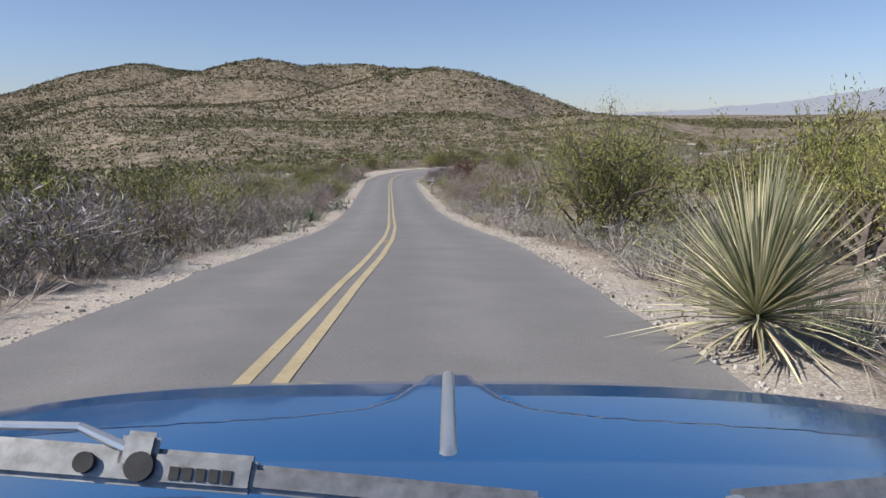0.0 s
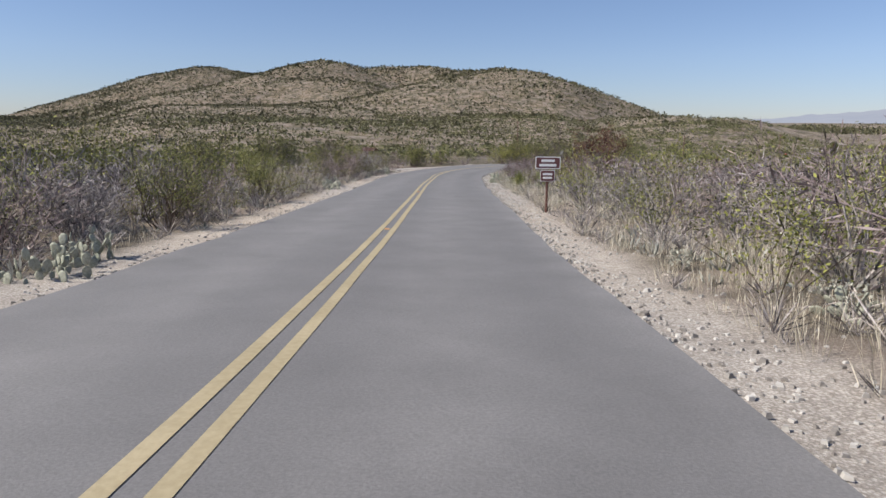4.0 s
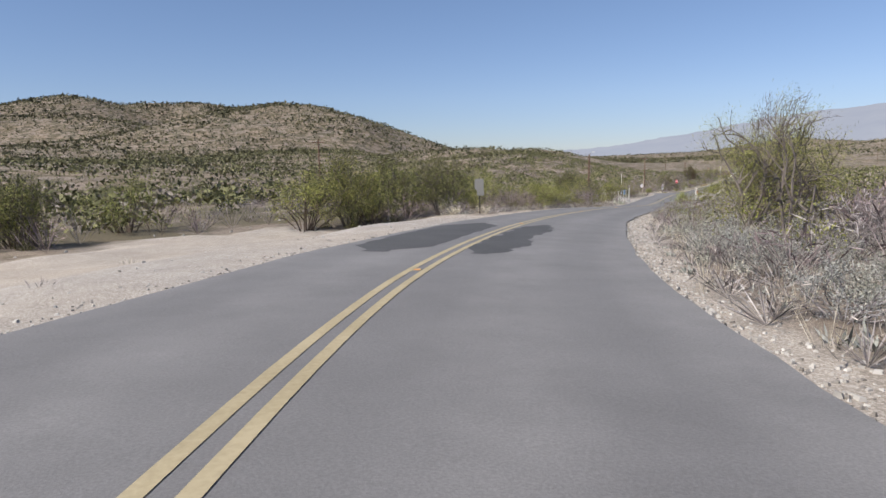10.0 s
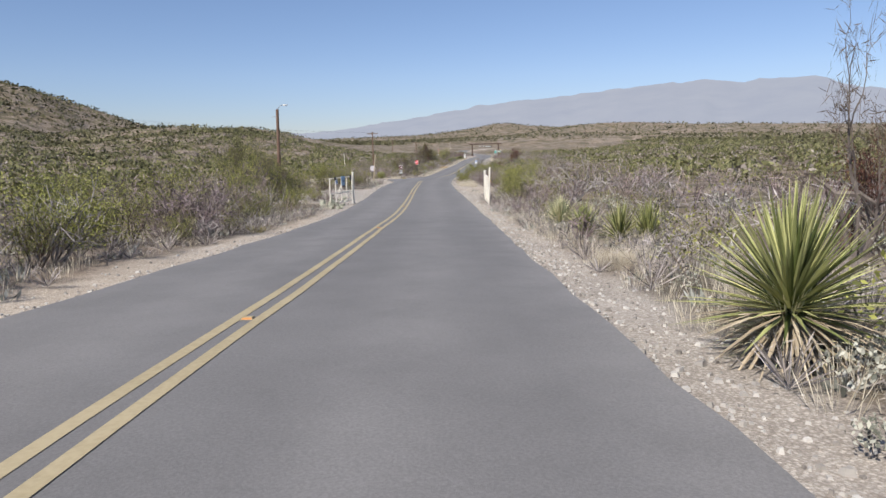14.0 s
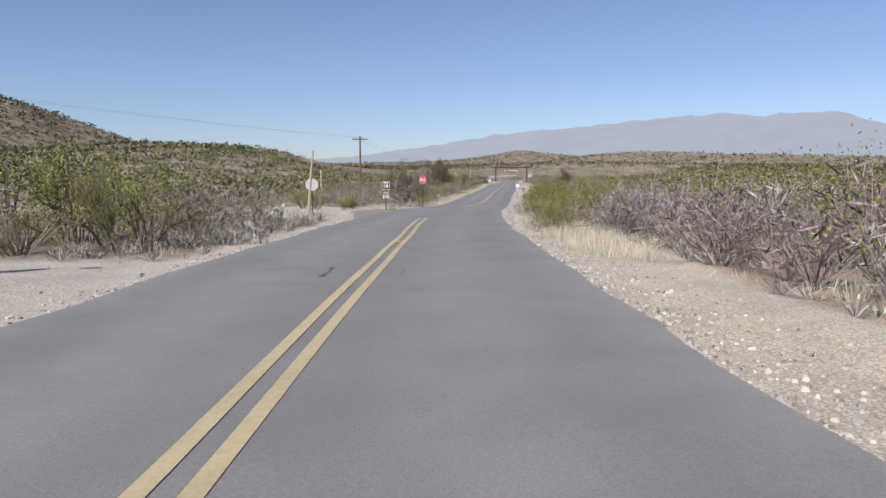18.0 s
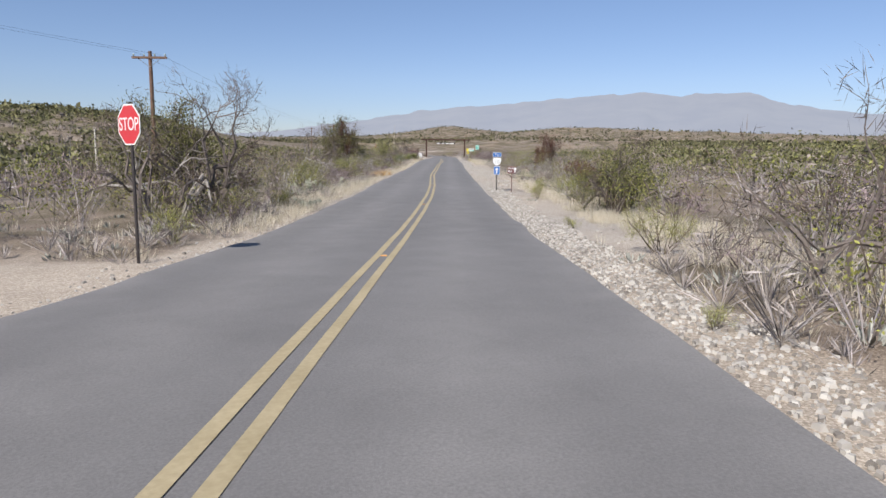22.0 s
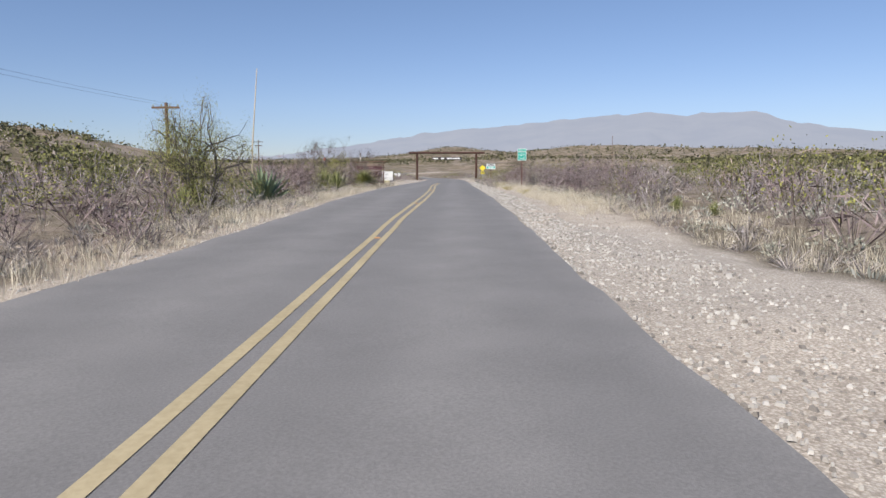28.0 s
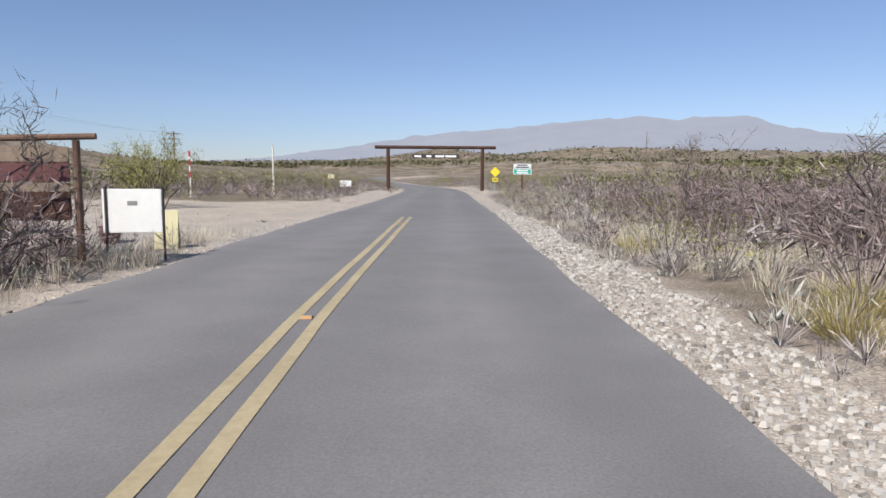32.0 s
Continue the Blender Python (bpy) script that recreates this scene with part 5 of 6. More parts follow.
CAT = {"sotol": "sotol", "yucca": "yucca", "bigyucca": "yucca", "bare": "tree", "snag": "tree", "oldsnag": "tree", "mesquite": "tree", "rust": "tree", "palo": "tree", "straw": "grass", "strawo": "grass", "tuft": "grass"}
NAME = {"sotol": "sotol", "yucca": "yucca", "bigyucca": "yucca", "bare": "bare_tree", "snag": "dead_tree", "oldsnag": "dead_tree", "mesquite": "tree", "rust": "tree", "palo": "tree", "straw": "grass_clump", "strawo": "grass_clump", "tuft": "grass_clump"}

FIRST = """tallgreen 10.4 7.6 2.9 .8;palo 9.2 7.2 3.0 .8;tallgreen 12.2 8.6 3.1 .8;bare 10.8 8.8 3.4 .5;sotol 5.0 3.48 1.18 1.0;tallgreen 15.5 5.0 2.9 .9;palo 17.2 6.2 3.3 .9;tallgreen 12.5 7.2 2.6 .9;tallgreen 9.5 -6.6 1.9 1;tallgreen 14 -7.4 2.1 1;green 18.5 -6.2 2.1 1;mesquite 21.5 -7.6 2.4 .9;verde 26.5 -8.2 2.2 1.1;mesquite 16.2 -8.6 2.5 .9;verde 33.5 -8.8 2.2 1.1;mesquite 41 -8.4 2.3 .9;mesquite 66.5 -8.4 2.3 .9;verde 70.5 -7.4 2.0 1;mesquite 74.6 -8 2.4 .9;tallgreen 24 -7.6 2.0 1;grey 8 -4.6 1.3 1.1;grey 11.2 -4.4 1.2 1.2;mauve 14.8 -4.8 1.5 1.1;grey 6 -5.4 1.6 1;green 30.5 -7.2 1.9 1;tallgreen 37 -7.6 2.1 1;grey 34.5 -5.2 1.5 1;mauve 38.5 -5 1.4 1;grey 52 -5.2 1.5 1;mauve 56 -5.5 1.6 1;green 60 -6.4 1.9 1;palo 11.4 8.9 2.7 .8;palo 15.9 5.4 3.4 .8;oldsnag 26.2 5.1 2.5 .62;snag 27.2 6.2 1.9 .8;green 33 7.6 1.9 1;green 41 7.7 2.1 .9;
verde 37.2 5.9 2.4 .6;green 44 8.5 1.8 1;yucca 68.8 4.3 .62 1;yucca 69.6 5.2 .6 1;yucca 66.3 5.0 .55 1;rust 72.5 8.4 2.9 .7;bare 80.0 7.05 3.3 .5;mixed 82 7.5 1.9 1;green 81.4 -5.4 1.9 1;mixed 84 -6.4 1.7 1"""
SECOND = """mesquite 122.4 -19.6 3.0 0.75;verde 122.6 -20.7 2.6 0.80;mesquite 133.0 -11.6 3.7 0.75;mesquite 134.8 -10.0 3.6 0.75;verde 132.6 -10.1 2.7 0.90;mesquite 135.8 -7.5 2.9 0.80;verde 137.4 -6.1 2.3 1.00;mesquite 147.0 -11.8 3.6 0.80;verde 147.6 -10.3 2.8 0.90;bare 117.3 6.4 3.3 .55;bare 79 -5.6 2.4 1;mauve 78 -4.9 1.6 1.1;green 82.5 -6.6 2.2 1;grey 84.5 -5 1.5 1;mauve 87.5 -5.6 1.6 1;tallgreen 90 -7 2.2 1;bare 91 -5.6 1.6 1;mauve 88 5.5 1.3 1.1;mauve 92 6 1.35 1.1;mauve 85 5.2 1.4 1.1;mauve 87 6.4 1.6 1.1;grey 90 5.0 1.2 1.2;mauve 94.5 6.2 1.6 1.1;bare 104 7.2 3.6 .6;palo 125.6 6.6 4.4 .75;palo 127.4 7.6 4.0 .8;verde 126.8 7.9 1.8 1;tallgreen 131 -12.8 3.3 1.1;tallgreen 133.6 -11.6 3.4 1.1;tallgreen 138 -10.4 3.0 1.1;straw 133 -4.2 .5 1.1;straw 134.5 -4.7 .5 1.1;straw 131.4 -5.2 .5 1.1;tallgreen 128 -21 3.2 1.1;tallgreen 136 -12 3.1 1.2;tallgreen 122 -20 3 1.1;
green 141 -8 2.6 1.1;green 118 -24 3 1;verde 110 -20 2.4 1;verde 144.6 -4.5 2.1 .95;tallgreen 146.0 -4.9 2.2 1;verde 148 -5.2 2.0 1;mauve 141 -4.6 1.3 1.2;mauve 139 -4.9 1.4 1.2;green 149 -5.2 1.7 1;green 151.5 -5.6 1.6 1;sotol 147.4 4.1 .62 1;green 144.2 5.6 1.8 .8;grey 142 7 2.1 .8;snag 143 7.2 2.6 .9;snag 144.6 8.2 2.8 .8;bigyucca 147.3 4.05 .88 1;bare 153.2 8.1 4.2 .5;
rust 154 9 2.4 .5;sotol 161 4.7 .75 1;yucca 157.8 4.7 .72 1;yucca 155.8 5.0 .78 .9;yucca 155.9 5.6 .78 .9;straw 152 4.0 .45 1.2;straw 152.6 4.4 .4 1.2;mauve 160 -5.2 1.5 1;tallgreen 156 -6.2 1.8 1;green 153 -5 1.1 1;tallgreen 158.5 -7.2 2.0 1;tallgreen 162 -6.4 1.9 1;tallgreen 164.6 -7.6 2.2 1;green 167 -5.6 1.5 1;mauve 169 -6.4 1.8 1;tallgreen 171.5 -7.4 2.1 1;green 172.5 -5.2 1.3 1;green 157.2 -4.4 .8 1.1;tuft 161 -3.7 .35 1.2;mixed 165 -5.4 1.4 1"""
THIRD = """tallgreen 184.5 -9.4 2.0 1;mesquite 186 -10.6 3.2 .9;palo 181.6 -10 3.0 .9;tallgreen 179.5 -9 1.9 1;green 197 -9.5 2 1;mauve 180.6 -5.0 .9 1.2;green 179.4 -5.3 1.0 1.1;tallgreen 181 5.8 1.9 1;tallgreen 183.6 6.5 1.9 1;tallgreen 176.9 5.3 2.1 .9;tallgreen 179 6.2 2.2 .9;green 175.4 5.0 1.5 1;snag 176 8 2.8 .9;palo 190.5 -10.0 3.7 .9;mesquite 189 -11.6 3.6 .9;palo 193.5 -11 3.2 .9;tallgreen 187.5 -9.4 2.2 1;tallgreen 194 -9.6 2.0 1;snag 173.4 7.6 2.3 .8;mesquite 183 -8.5 2.3 1;bare 174 -6.5 2.8 .7;green 196.5 -4.9 1.7 .9;palo 196.8 -5.8 2.1 .7;green 196.4 -7.5 1.2 1.2;mauve 199 -4.9 1.6 1;tallgreen 202.5 -6.8 2.0 1;tallgreen 198.6 -7.6 2.7 1;mauve 205 -5.6 1.5 1.1;mauve 201 -5.8 1.6 1;snag 206 -6.4 1.6 1;green 201 3.9 1.1 1;green 200 5.2 1.5 .9;mauve 193.5 5.4 1.25 1.2;
mauve 195 6 1.2 1.2;green 204.7 4.0 1.25 1;green 203.4 4.6 1.15 1;green 200.2 4.1 .9 .9;snag 201.2 5.9 1.9 .8;grey 199 5.2 1.4 1;tallgreen 212.6 5.1 1.9 1;tallgreen 215 5.0 1.9 1;tallgreen 218 5.0 1.75 1;tallgreen 211.2 6.4 1.8 1;mixed 211.6 4.8 .85 1.1;yucca 210.8 4.6 .5 1;green 219.8 -5.9 .75 .9;tuft 220.4 -3.3 .35 1.1;straw 221 -4.4 .45 1.1;straw 223 -5 .4 1.2;straw 224.5 -4.6 .45 1.2;
green 221.5 -8 1.3 1;green 225 -10 1.4 1;bare 239.5 -5.8 3.0 .9;snag 241.4 -6.2 2.8 .9;verde 236.4 -4.2 .75 1;verde 234.6 4.5 1.0 .9;bare 230.4 5.0 2.6 .8;tallgreen 222.6 5.2 1.7 1;tallgreen 225 5.7 1.6 1;tallgreen 227.4 6.8 1.6 1;tallgreen 220.4 5.8 1.7 1;yucca 223.6 -6.4 .85 1;yucca 224.6 -7 .8 1;bare 227 5.3 2.1 .9;snag 228 6.3 1.5 .9;grey 226 6 1.1 1.2;verde 229.5 3.4 .3 1;bare 242.8 -5.8 4.0 .8;bare 242.2 -5.3 3.3 .8;mesquite 244 -7.2 3.4 .8;verde 241.3 -4.5 1.0 .9;mesquite 244.2 6.1 1.9 1;
verde 240.2 4.0 .26 1.0;verde 239.3 3.95 .26 1.0;tallgreen 251.6 4.7 1.0 .8;green 254 6.4 1.0 1;rust 256 7.5 1.6 1;bare 244.2 6.1 2.5 .8;green 244.2 6.1 1.8 1.1;mixed 248.2 5.7 1.5 1.1;straw 241 4.8 .35 1.2;straw 242.4 5.4 .4 1.2;straw 244.5 5 .35 1.2"""
FOURTH = """mesquite 287.5 -8.8 5.0 .62;mesquite 288.5 -9.4 4.2 .6;rust 287.5 -8.6 4.6 .4;mesquite 289 -7.4 2.6 .8;bare 269.5 -8.1 3.6 .8;bare 272 -6.9 3.3 .7;snag 268.4 -8.8 3.0 .8;green 265.8 -5.1 1.25 1.1;green 267 -5.8 1.3 1;verde 281 -6.4 1.4 1;verde 274 -6.8 1.3 1.1;yucca 279 -6.2 1.15 .9;yucca 277.6 -6.7 1.1 .9;yucca 276.5 -7.4 1.05 1;strawo 271.6 -3.4 .55 1.1;strawo 270.3 -3.6 .6 1.1;strawo 273 -3.3 .5 1;strawo 269.2 -3.9 .6 1.1;rust 286.5 10.2 3.7 .5;sage 280 8.4 .9 1.2;grey 276 8.6 1.3 1.2;sage 275 8.0 .8 1.3;yucca 284.5 7.2 .6 1.1;
palo 306 -6.8 3.5 .8;verde 305 -6.3 1.9 .9;yucca 302.8 -6.1 .72 1;mauve 323 -8 2.0 1;mauve 329 -8 2.2 1;mauve 318 -8.5 1.8 1;yucca 304 7.6 .42 1;yucca 303 8.3 .38 1;yucca 318 -4.5 .95 1;yucca 321.5 -5.8 1.1 1;yucca 320 -5.6 .9 1;bare 322.8 -6.2 3.0 .8;bare 324 -7.0 2.7 .8;grey 323 -5.2 1.2 1;bigyucca 325.6 -4.1 .78 1.8;mauve 330 -5.4 1.9 1.1;bare 331 -5.8 2.6 .9;mauve 328 -6.2 1.9 1.1;
bare 333.6 -4.9 2.9 .8;mauve 333 -4.5 1.6 1;tuft 316.6 4.6 .34 1.2;tuft 321.5 4.3 .36 1.2;tuft 330.6 4.35 .5 1.1;tuft 331.4 4.9 .48 1.1;mauve 333 6.3 1.6 1.1;bare 333.4 6.6 2.0 1;mauve 338 8 1.5 1.2;verde 352 -10.5 3.4 .7;green 353.5 -11.5 2.9 1;bare 336 -6.5 2.7 .8;mauve 336.4 -5.6 1.7 1;snag 334.6 -5.6 1.9 .9;grey 333 -4.8 1.1 1;mauve 345 7.2 1.6 1.2;bare 341 6.4 2.4 .9;mauve 340 7.4 1.7 1.1;mauve 336 7.4 1.6 1.1;tuft 337 4.5 .5 1.1;mauve 350 8 1.4 1.2"""
for block in (FIRST, SECOND, THIRD, FOURTH):
    for n, row in enumerate(block.replace("\n", "").split(";")):
        kind, *q = row.split()
        s_, d_, h_, w_ = map(float, q)
        plant_thing(kind, s_, d_, h_, n * 7 + int(s_), LAB[kind], w_, CAT.get(kind, "bush"), NAME.get(kind))

# taller dry shrubs that crowd the verges
for a, b, step, side, near, kinds in ((2, 62, 1.5, -1, 4.3, "grey mauve mixed grey green"), (34, 62, 1.9, 1, 5.0, "grey mixed mauve"), (76, 96, 1.5, -1, 4.6, "mauve grey mixed green"), (100, 104, 1.3, 1, 5.4, "mauve grey"),
                                      (150, 172, 1.7, -1, 4.6, "green mauve mixed grey"), (262, 298, 2.3, -1, 5.2, "mauve grey mixed green"), (311, 321, 2.0, -1, 5.6, "mauve grey"), (306, 350, 1.9, 1, 7.0, "mauve grey mauve")):
    for n in range(int((b - a) / step)):
        kind = kinds.split()[n % len(kinds.split())]
        plant_thing(kind, a + n * step + 0.5 * ((n * 0.73) % 1.0), side * (near + 2.0 * ((n * 0.618) % 1.0)), 1.25 + 0.65 * ((n * 0.37) % 1.0), 3000 + n, LAB[kind], 1.0, "bush", group="dry shrubs beside the road")

for first, count, near in ((105, 26, 4.2), (129, 26, 4.0), (10, 14, 4.1), (33, 14, 4.0)):
    for n in range(count):
        plant_thing("sage", first + n * 0.72, near + 3.6 * ((n * 0.618) % 1.0), 0.5 + 0.3 * ((n * 0.37) % 1.0), 900 + n, LAB["sage"], 1.1, "bush", "brittlebush", group="brittlebush beside the road")

PEARS = "85 -3.7 .6 .9;86.4 -4.1 .6 1;24.5 -3.4 .5 .9;26.2 -3.9 .55 1;28.4 -3.5 .5 .8;29.5 -4.4 .6 1;32.3 -3.3 .5 .7;33 -3.9 .5 .7;43 -3.4 .75 1.2;44.5 -3.6 .75 1;42.5 -3.9 .8 1.4;47.6 -3.2 .6 1;49 -3.4 .6 .8;46 5.3 .6 1;39.2 3.9 .35 .5;65.3 4.2 .4 .5;73.9 3.9 .5 .5;68 -3.4 .45 1;69 -3.6 .5 1;74.2 3.6 .9 .8;86.8 -5.2 .55 .9;97.3 4.0 .9 1.2;98.2 4.8 .95 1.4;99.6 4.6 1.0 1.3;96.6 4.5 .8 1;101 5.2 1.0 1.2;173.6 -3.55 .75 1.0;206.2 -5.2 1.0 .9;206.8 -5.9 .8 .9;198.5 -3.4 .5 .8;209.2 4.2 .85 1.1;251 -5 .7 1;252.4 -4.6 .7 1;256 -5.2 .7 1;257.2 -4.6 .6 .9;180.2 -4.2 .5 .9;208.4 4.7 .8 1;245 -3.5 .62 .5;31.5 -4.3 .5 .8;18 -4.4 .5 .9;19.6 4.1 .4 .6;276 -6.5 .5 .8;184 -5.0 .4 .7"


def dead_trunk(s, d, h):
    """A bleached standing trunk with broken stubs and one long thin arm."""
    ob = thing("dead_tree", "bleached standing dead trunk with broken stubs", "tree", m=stand(s, d))
    g = Geo()
    line = [(0.28, 0, -0.2), (0.16, 0, 0.2 * h), (0.05, 0.02, 0.42 * h), (0.08, 0, 0.6 * h), (-0.02, 0, 0.78 * h)]
    for i, (a, b) in enumerate(zip(line, line[1:])):
        g.tube(a, b, 0.15 - 0.018 * i, 0.132 - 0.018 * i, 9)
    part("trunk", g, M_DEADBARK, ob)
    for run in (((0.08, 0, 0.6 * h), (0.2, 0.03, 0.68 * h), (0.17, 0, 0.76 * h)), ((-0.02, 0, 0.78 * h), (-0.12, 0, 0.86 * h), (-0.28, 0.03, 0.9 * h), (-0.85, 0.1, 0.97 * h), (-1.3, 0.1, 0.95 * h))):
        g = Geo()
        for i, (a, b) in enumerate(zip(run, run[1:])):
            r = max(0.02, 0.075 - 0.016 * i)
            g.tube(a, b, r, r * 0.8, 6)
        part("branch", g, M_DEADBARK, ob)


dead_trunk(40.5, 9.8, 2.9)
for n, row in enumerate(PEARS.split(";")):
    s_, d_, h_, w_ = map(float, row.split())
    prickly_pear(s_, d_, h_, w_, 500 + n)
agave(31.4, -3.7, 0.72, 3)
agave(307.4, -5.2, 1.3, 4)
stalk_thing = thing("agave_stalk", "tall pale dried agave flower stalk", "flower stalk", m=stand(308.6, -5.95))
sg = Geo()
sg.tube((0, 0, -0.1), (0.05, 0, 1.9), 0.035, 0.028, 7)
sg.tube((0.05, 0, 1.9), (0.3, 0, 4.7), 0.028, 0.012, 7)
part("stalk", sg, M_DEADLEAF, stalk_thing)


# ---- the scrub beyond: many plants of a few kinds ----
KIT["green_l"] = [make_green_bush(i, M_BRUSHGREEN, size=0.026, leaves=2600, count=12) for i in (201, 202, 203)]
KIT["mixed_l"] = [make_green_bush(i, M_BRUSHGREEN, size=0.026, leaves=1500, count=12, lean=0.95, stem_mat=M_TWIG) for i in (211, 212)]
KIT["grey_l"] = [make_twig_bush(i, M_TWIG, 18, 2, 0.9, (2, 3), 0.006, 900) for i in (221, 222, 223)]
KIT["mauve_l"] = [make_twig_bush(i, M_MAUVE, 18, 2, 1.0, (2, 3), 0.006, 900) for i in (231, 232, 233)]
KIT["sage_l"] = [make_green_bush(i, M_SAGE, size=0.042, leaves=2200, lean=1.4, count=14, levels=2, cluster=0.06, thin=0.3, stem_mat=M_TWIG) for i in (241, 242)]
for k in ("green", "mixed", "grey", "mauve", "sage"):
    LAB[k + "_l"] = LAB[k]

# what grows where: stretch, side, weights of the kinds
ZONES = [
    (-20, 60, -1, "grey_l 4 mixed_l 3 green_l 6 sage_l 2 mauve_l 3"), (-20, 60, 1, "green_l 2 grey_l 4 sage_l 7 mixed_l 2"),
    (60, 100, -1, "green_l 4 mixed_l 3 grey_l 3 sage_l 1"), (60, 100, 1, "mauve_l 4 grey_l 3 sage_l 3 green_l 2"),
    (100, 172, -1, "green_l 6 mixed_l 3 grey_l 2 mauve_l 2"), (100, 172, 1, "sage_l 5 grey_l 3 mauve_l 3 green_l 2"),
    (172, 240, -1, "green_l 4 mixed_l 3 mauve_l 2 grey_l 2"), (172, 240, 1, "green_l 2 mauve_l 5 mixed_l 2 grey_l 3"),
    (240, 430, -1, "green_l 3 mixed_l 3 mauve_l 3 grey_l 2"), (240, 430, 1, "mauve_l 3 grey_l 3 mixed_l 4 sage_l 4 green_l 2")]
TALL = {"green_l": 1.75, "mixed_l": 1.55, "grey_l": 1.15, "mauve_l": 1.3, "sage_l": 0.55}
rnd = random.Random(77)
SCRUB = {k: [] for k in TALL}
SCRUB["brush"] = []
LAB["brush"] = "low dry grey brush along the road"
for a, b, side, kinds in ZONES:
    words = kinds.split()
    names, weights = words[::2], [float(w) for w in words[1::2]]
    for n in range(int((b - a) * 7.4)):
        near = n < (b - a) * 0.05
        s_ = rnd.uniform(a, b)
        d_ = side * (3.5 + (5 * rnd.random() if near else 20 * rnd.random() ** 1.6))
        if bare_amount(s_, d_) > 0.3 and (near or rnd.random() < 0.985):
            continue
        kind = rnd.choices(names, weights)[0]
        tall = TALL[kind] * (1.25 if s_ < 62 and d_ < -5.5 else 1.0) * rnd.uniform(0.6, 1.3) * (0.42 + 0.78 * min(1.0, (abs(d_) - 3.4) / 5.0))
        if near:
            plant_thing(kind, s_, d_, tall, rnd.randrange(10000), LAB[kind], rnd.uniform(0.9, 1.35), "bush", group="desert scrub")
        else:
            SCRUB[kind].append((s_, d_, tall, tall * rnd.uniform(0.8, 1.4)))

for _ in range(3300):
    s_, side = rnd.uniform(-15, 400), rnd.choice((-1, 1))
    d_ = side * (3.25 + 3.2 * rnd.random() ** 1.3)
    if bare_amount(s_, d_) < 0.6:
        tall = rnd.uniform(0.22, 0.62)
        SCRUB["brush"].append((s_, d_, tall, tall * rnd.uniform(1.2, 2.0)))


def quads_mesh(name, o, u, w, material, label, category):
    """One mesh of many small pointed faces round the places o, along u and across w."""
    pts = np.stack([o - u, o + w, o + u, o - w], 1).reshape(-1, 3)
    me = bpy.data.meshes.new(name)
    me.from_pydata(pts.tolist(), [], np.arange(len(pts)).reshape(-1, 4).tolist())
    me.materials.append(material)
    return tagged(new(name, me), label, category, kind="stuff")


def unit(a):
    return a / np.maximum(np.linalg.norm(a, axis=-1, keepdims=True), 1e-6)


def scatter_scrub():
    """The plants behind the nearest ones, joined by kind: stems that fan out and leaves round their upper ends."""
    r = np.random.RandomState(12)
    look_of = {"green_l": (M_STEM, M_BRUSHGREEN, 8, 170, 0.025), "mixed_l": (M_TWIG, M_BRUSHGREEN, 16, 100, 0.023), "grey_l": (M_TWIG, M_TWIG, 26, 50, 0.05),
               "mauve_l": (M_MAUVE, M_MAUVE, 26, 50, 0.05), "brush": (M_TWIG, M_TWIG, 18, 22, 0.035), "sage_l": (M_TWIG, M_SAGE, 6, 70, 0.055)}
    for kind, close in [(k, c) for k in SCRUB for c in (True, False)]:
        stem_mat, leaf_mat, stems, leaves, size = look_of[kind]
        q = np.array([row for row in SCRUB[kind] if (abs(row[1]) < 9) == close])
        if not len(q):
            continue
        if close and leaf_mat in (M_BRUSHGREEN, M_SAGE):
            leaves, size = int(leaves * 2.0), size * 0.62
        elif close:
            leaves, stems = int(leaves * 1.6), int(stems * 1.3)
        else:
            leaves = int(leaves * 0.7)
        p, t, right = road_frame(q[:, 0])
        xy = p[:, :2] + right * q[:, 1:2]
        z, _s, _d = ground_height(xy[:, 0], xy[:, 1])
        c = np.c_[xy, z][:, None, :]
        h, w = q[:, 2][:, None], q[:, 3][:, None]

        def fan(n):
            a, l = r.uniform(0, 2 * np.pi, (len(q), n)), np.sqrt(r.uniform(0, 1, (len(q), n)))
            up = np.sqrt(np.maximum(0.05, 1 - (0.85 * l) ** 2)) * r.uniform(0.65, 1.0, (len(q), n))
            return np.stack([np.cos(a) * l * w * 0.62, np.sin(a) * l * w * 0.62, up * h], -1)

        tip = fan(stems)
        mid = tip * 0.5
        across = unit(np.cross(tip, r.normal(0, 1, tip.shape))) * (0.007 if close else 0.011)
        quads_mesh("scrub_stems", (c + mid).reshape(-1, 3), (tip * 0.52).reshape(-1, 3), across.reshape(-1, 3), stem_mat, "thin woody stems of dense desert scrub", "scrub")
        at = fan(leaves) * (0.45 + 0.55 * r.uniform(0, 1, (len(q), leaves, 1)) ** 0.6)
        u = unit(at * np.array([1, 1, 0.6]) + r.normal(0, 0.8, at.shape) * h[..., None] * 0.6)
        thin = 0.5 if leaf_mat in (M_BRUSHGREEN, M_SAGE) else 0.09
        long = size * (1.25 if thin > 0.2 else 2.6) * h[..., None] ** 0.6 * r.uniform(0.6, 1.4, at.shape[:2] + (1,))
        v = unit(np.cross(u, r.normal(0, 1, u.shape))) * long * thin
        quads_mesh("scrub_foliage", (c + at).reshape(-1, 3), (u * long).reshape(-1, 3), v.reshape(-1, 3), leaf_mat, LAB[kind] + " in dense stands", "scrub")


scatter_scrub()


def places(s, d):
    """World places on the ground for arrays of metres along and to the right."""
    p, t, right = road_frame(s)
    return np.c_[p[:, :2] + right * d[:, None], p[:, 2] + side_height(s, d)]


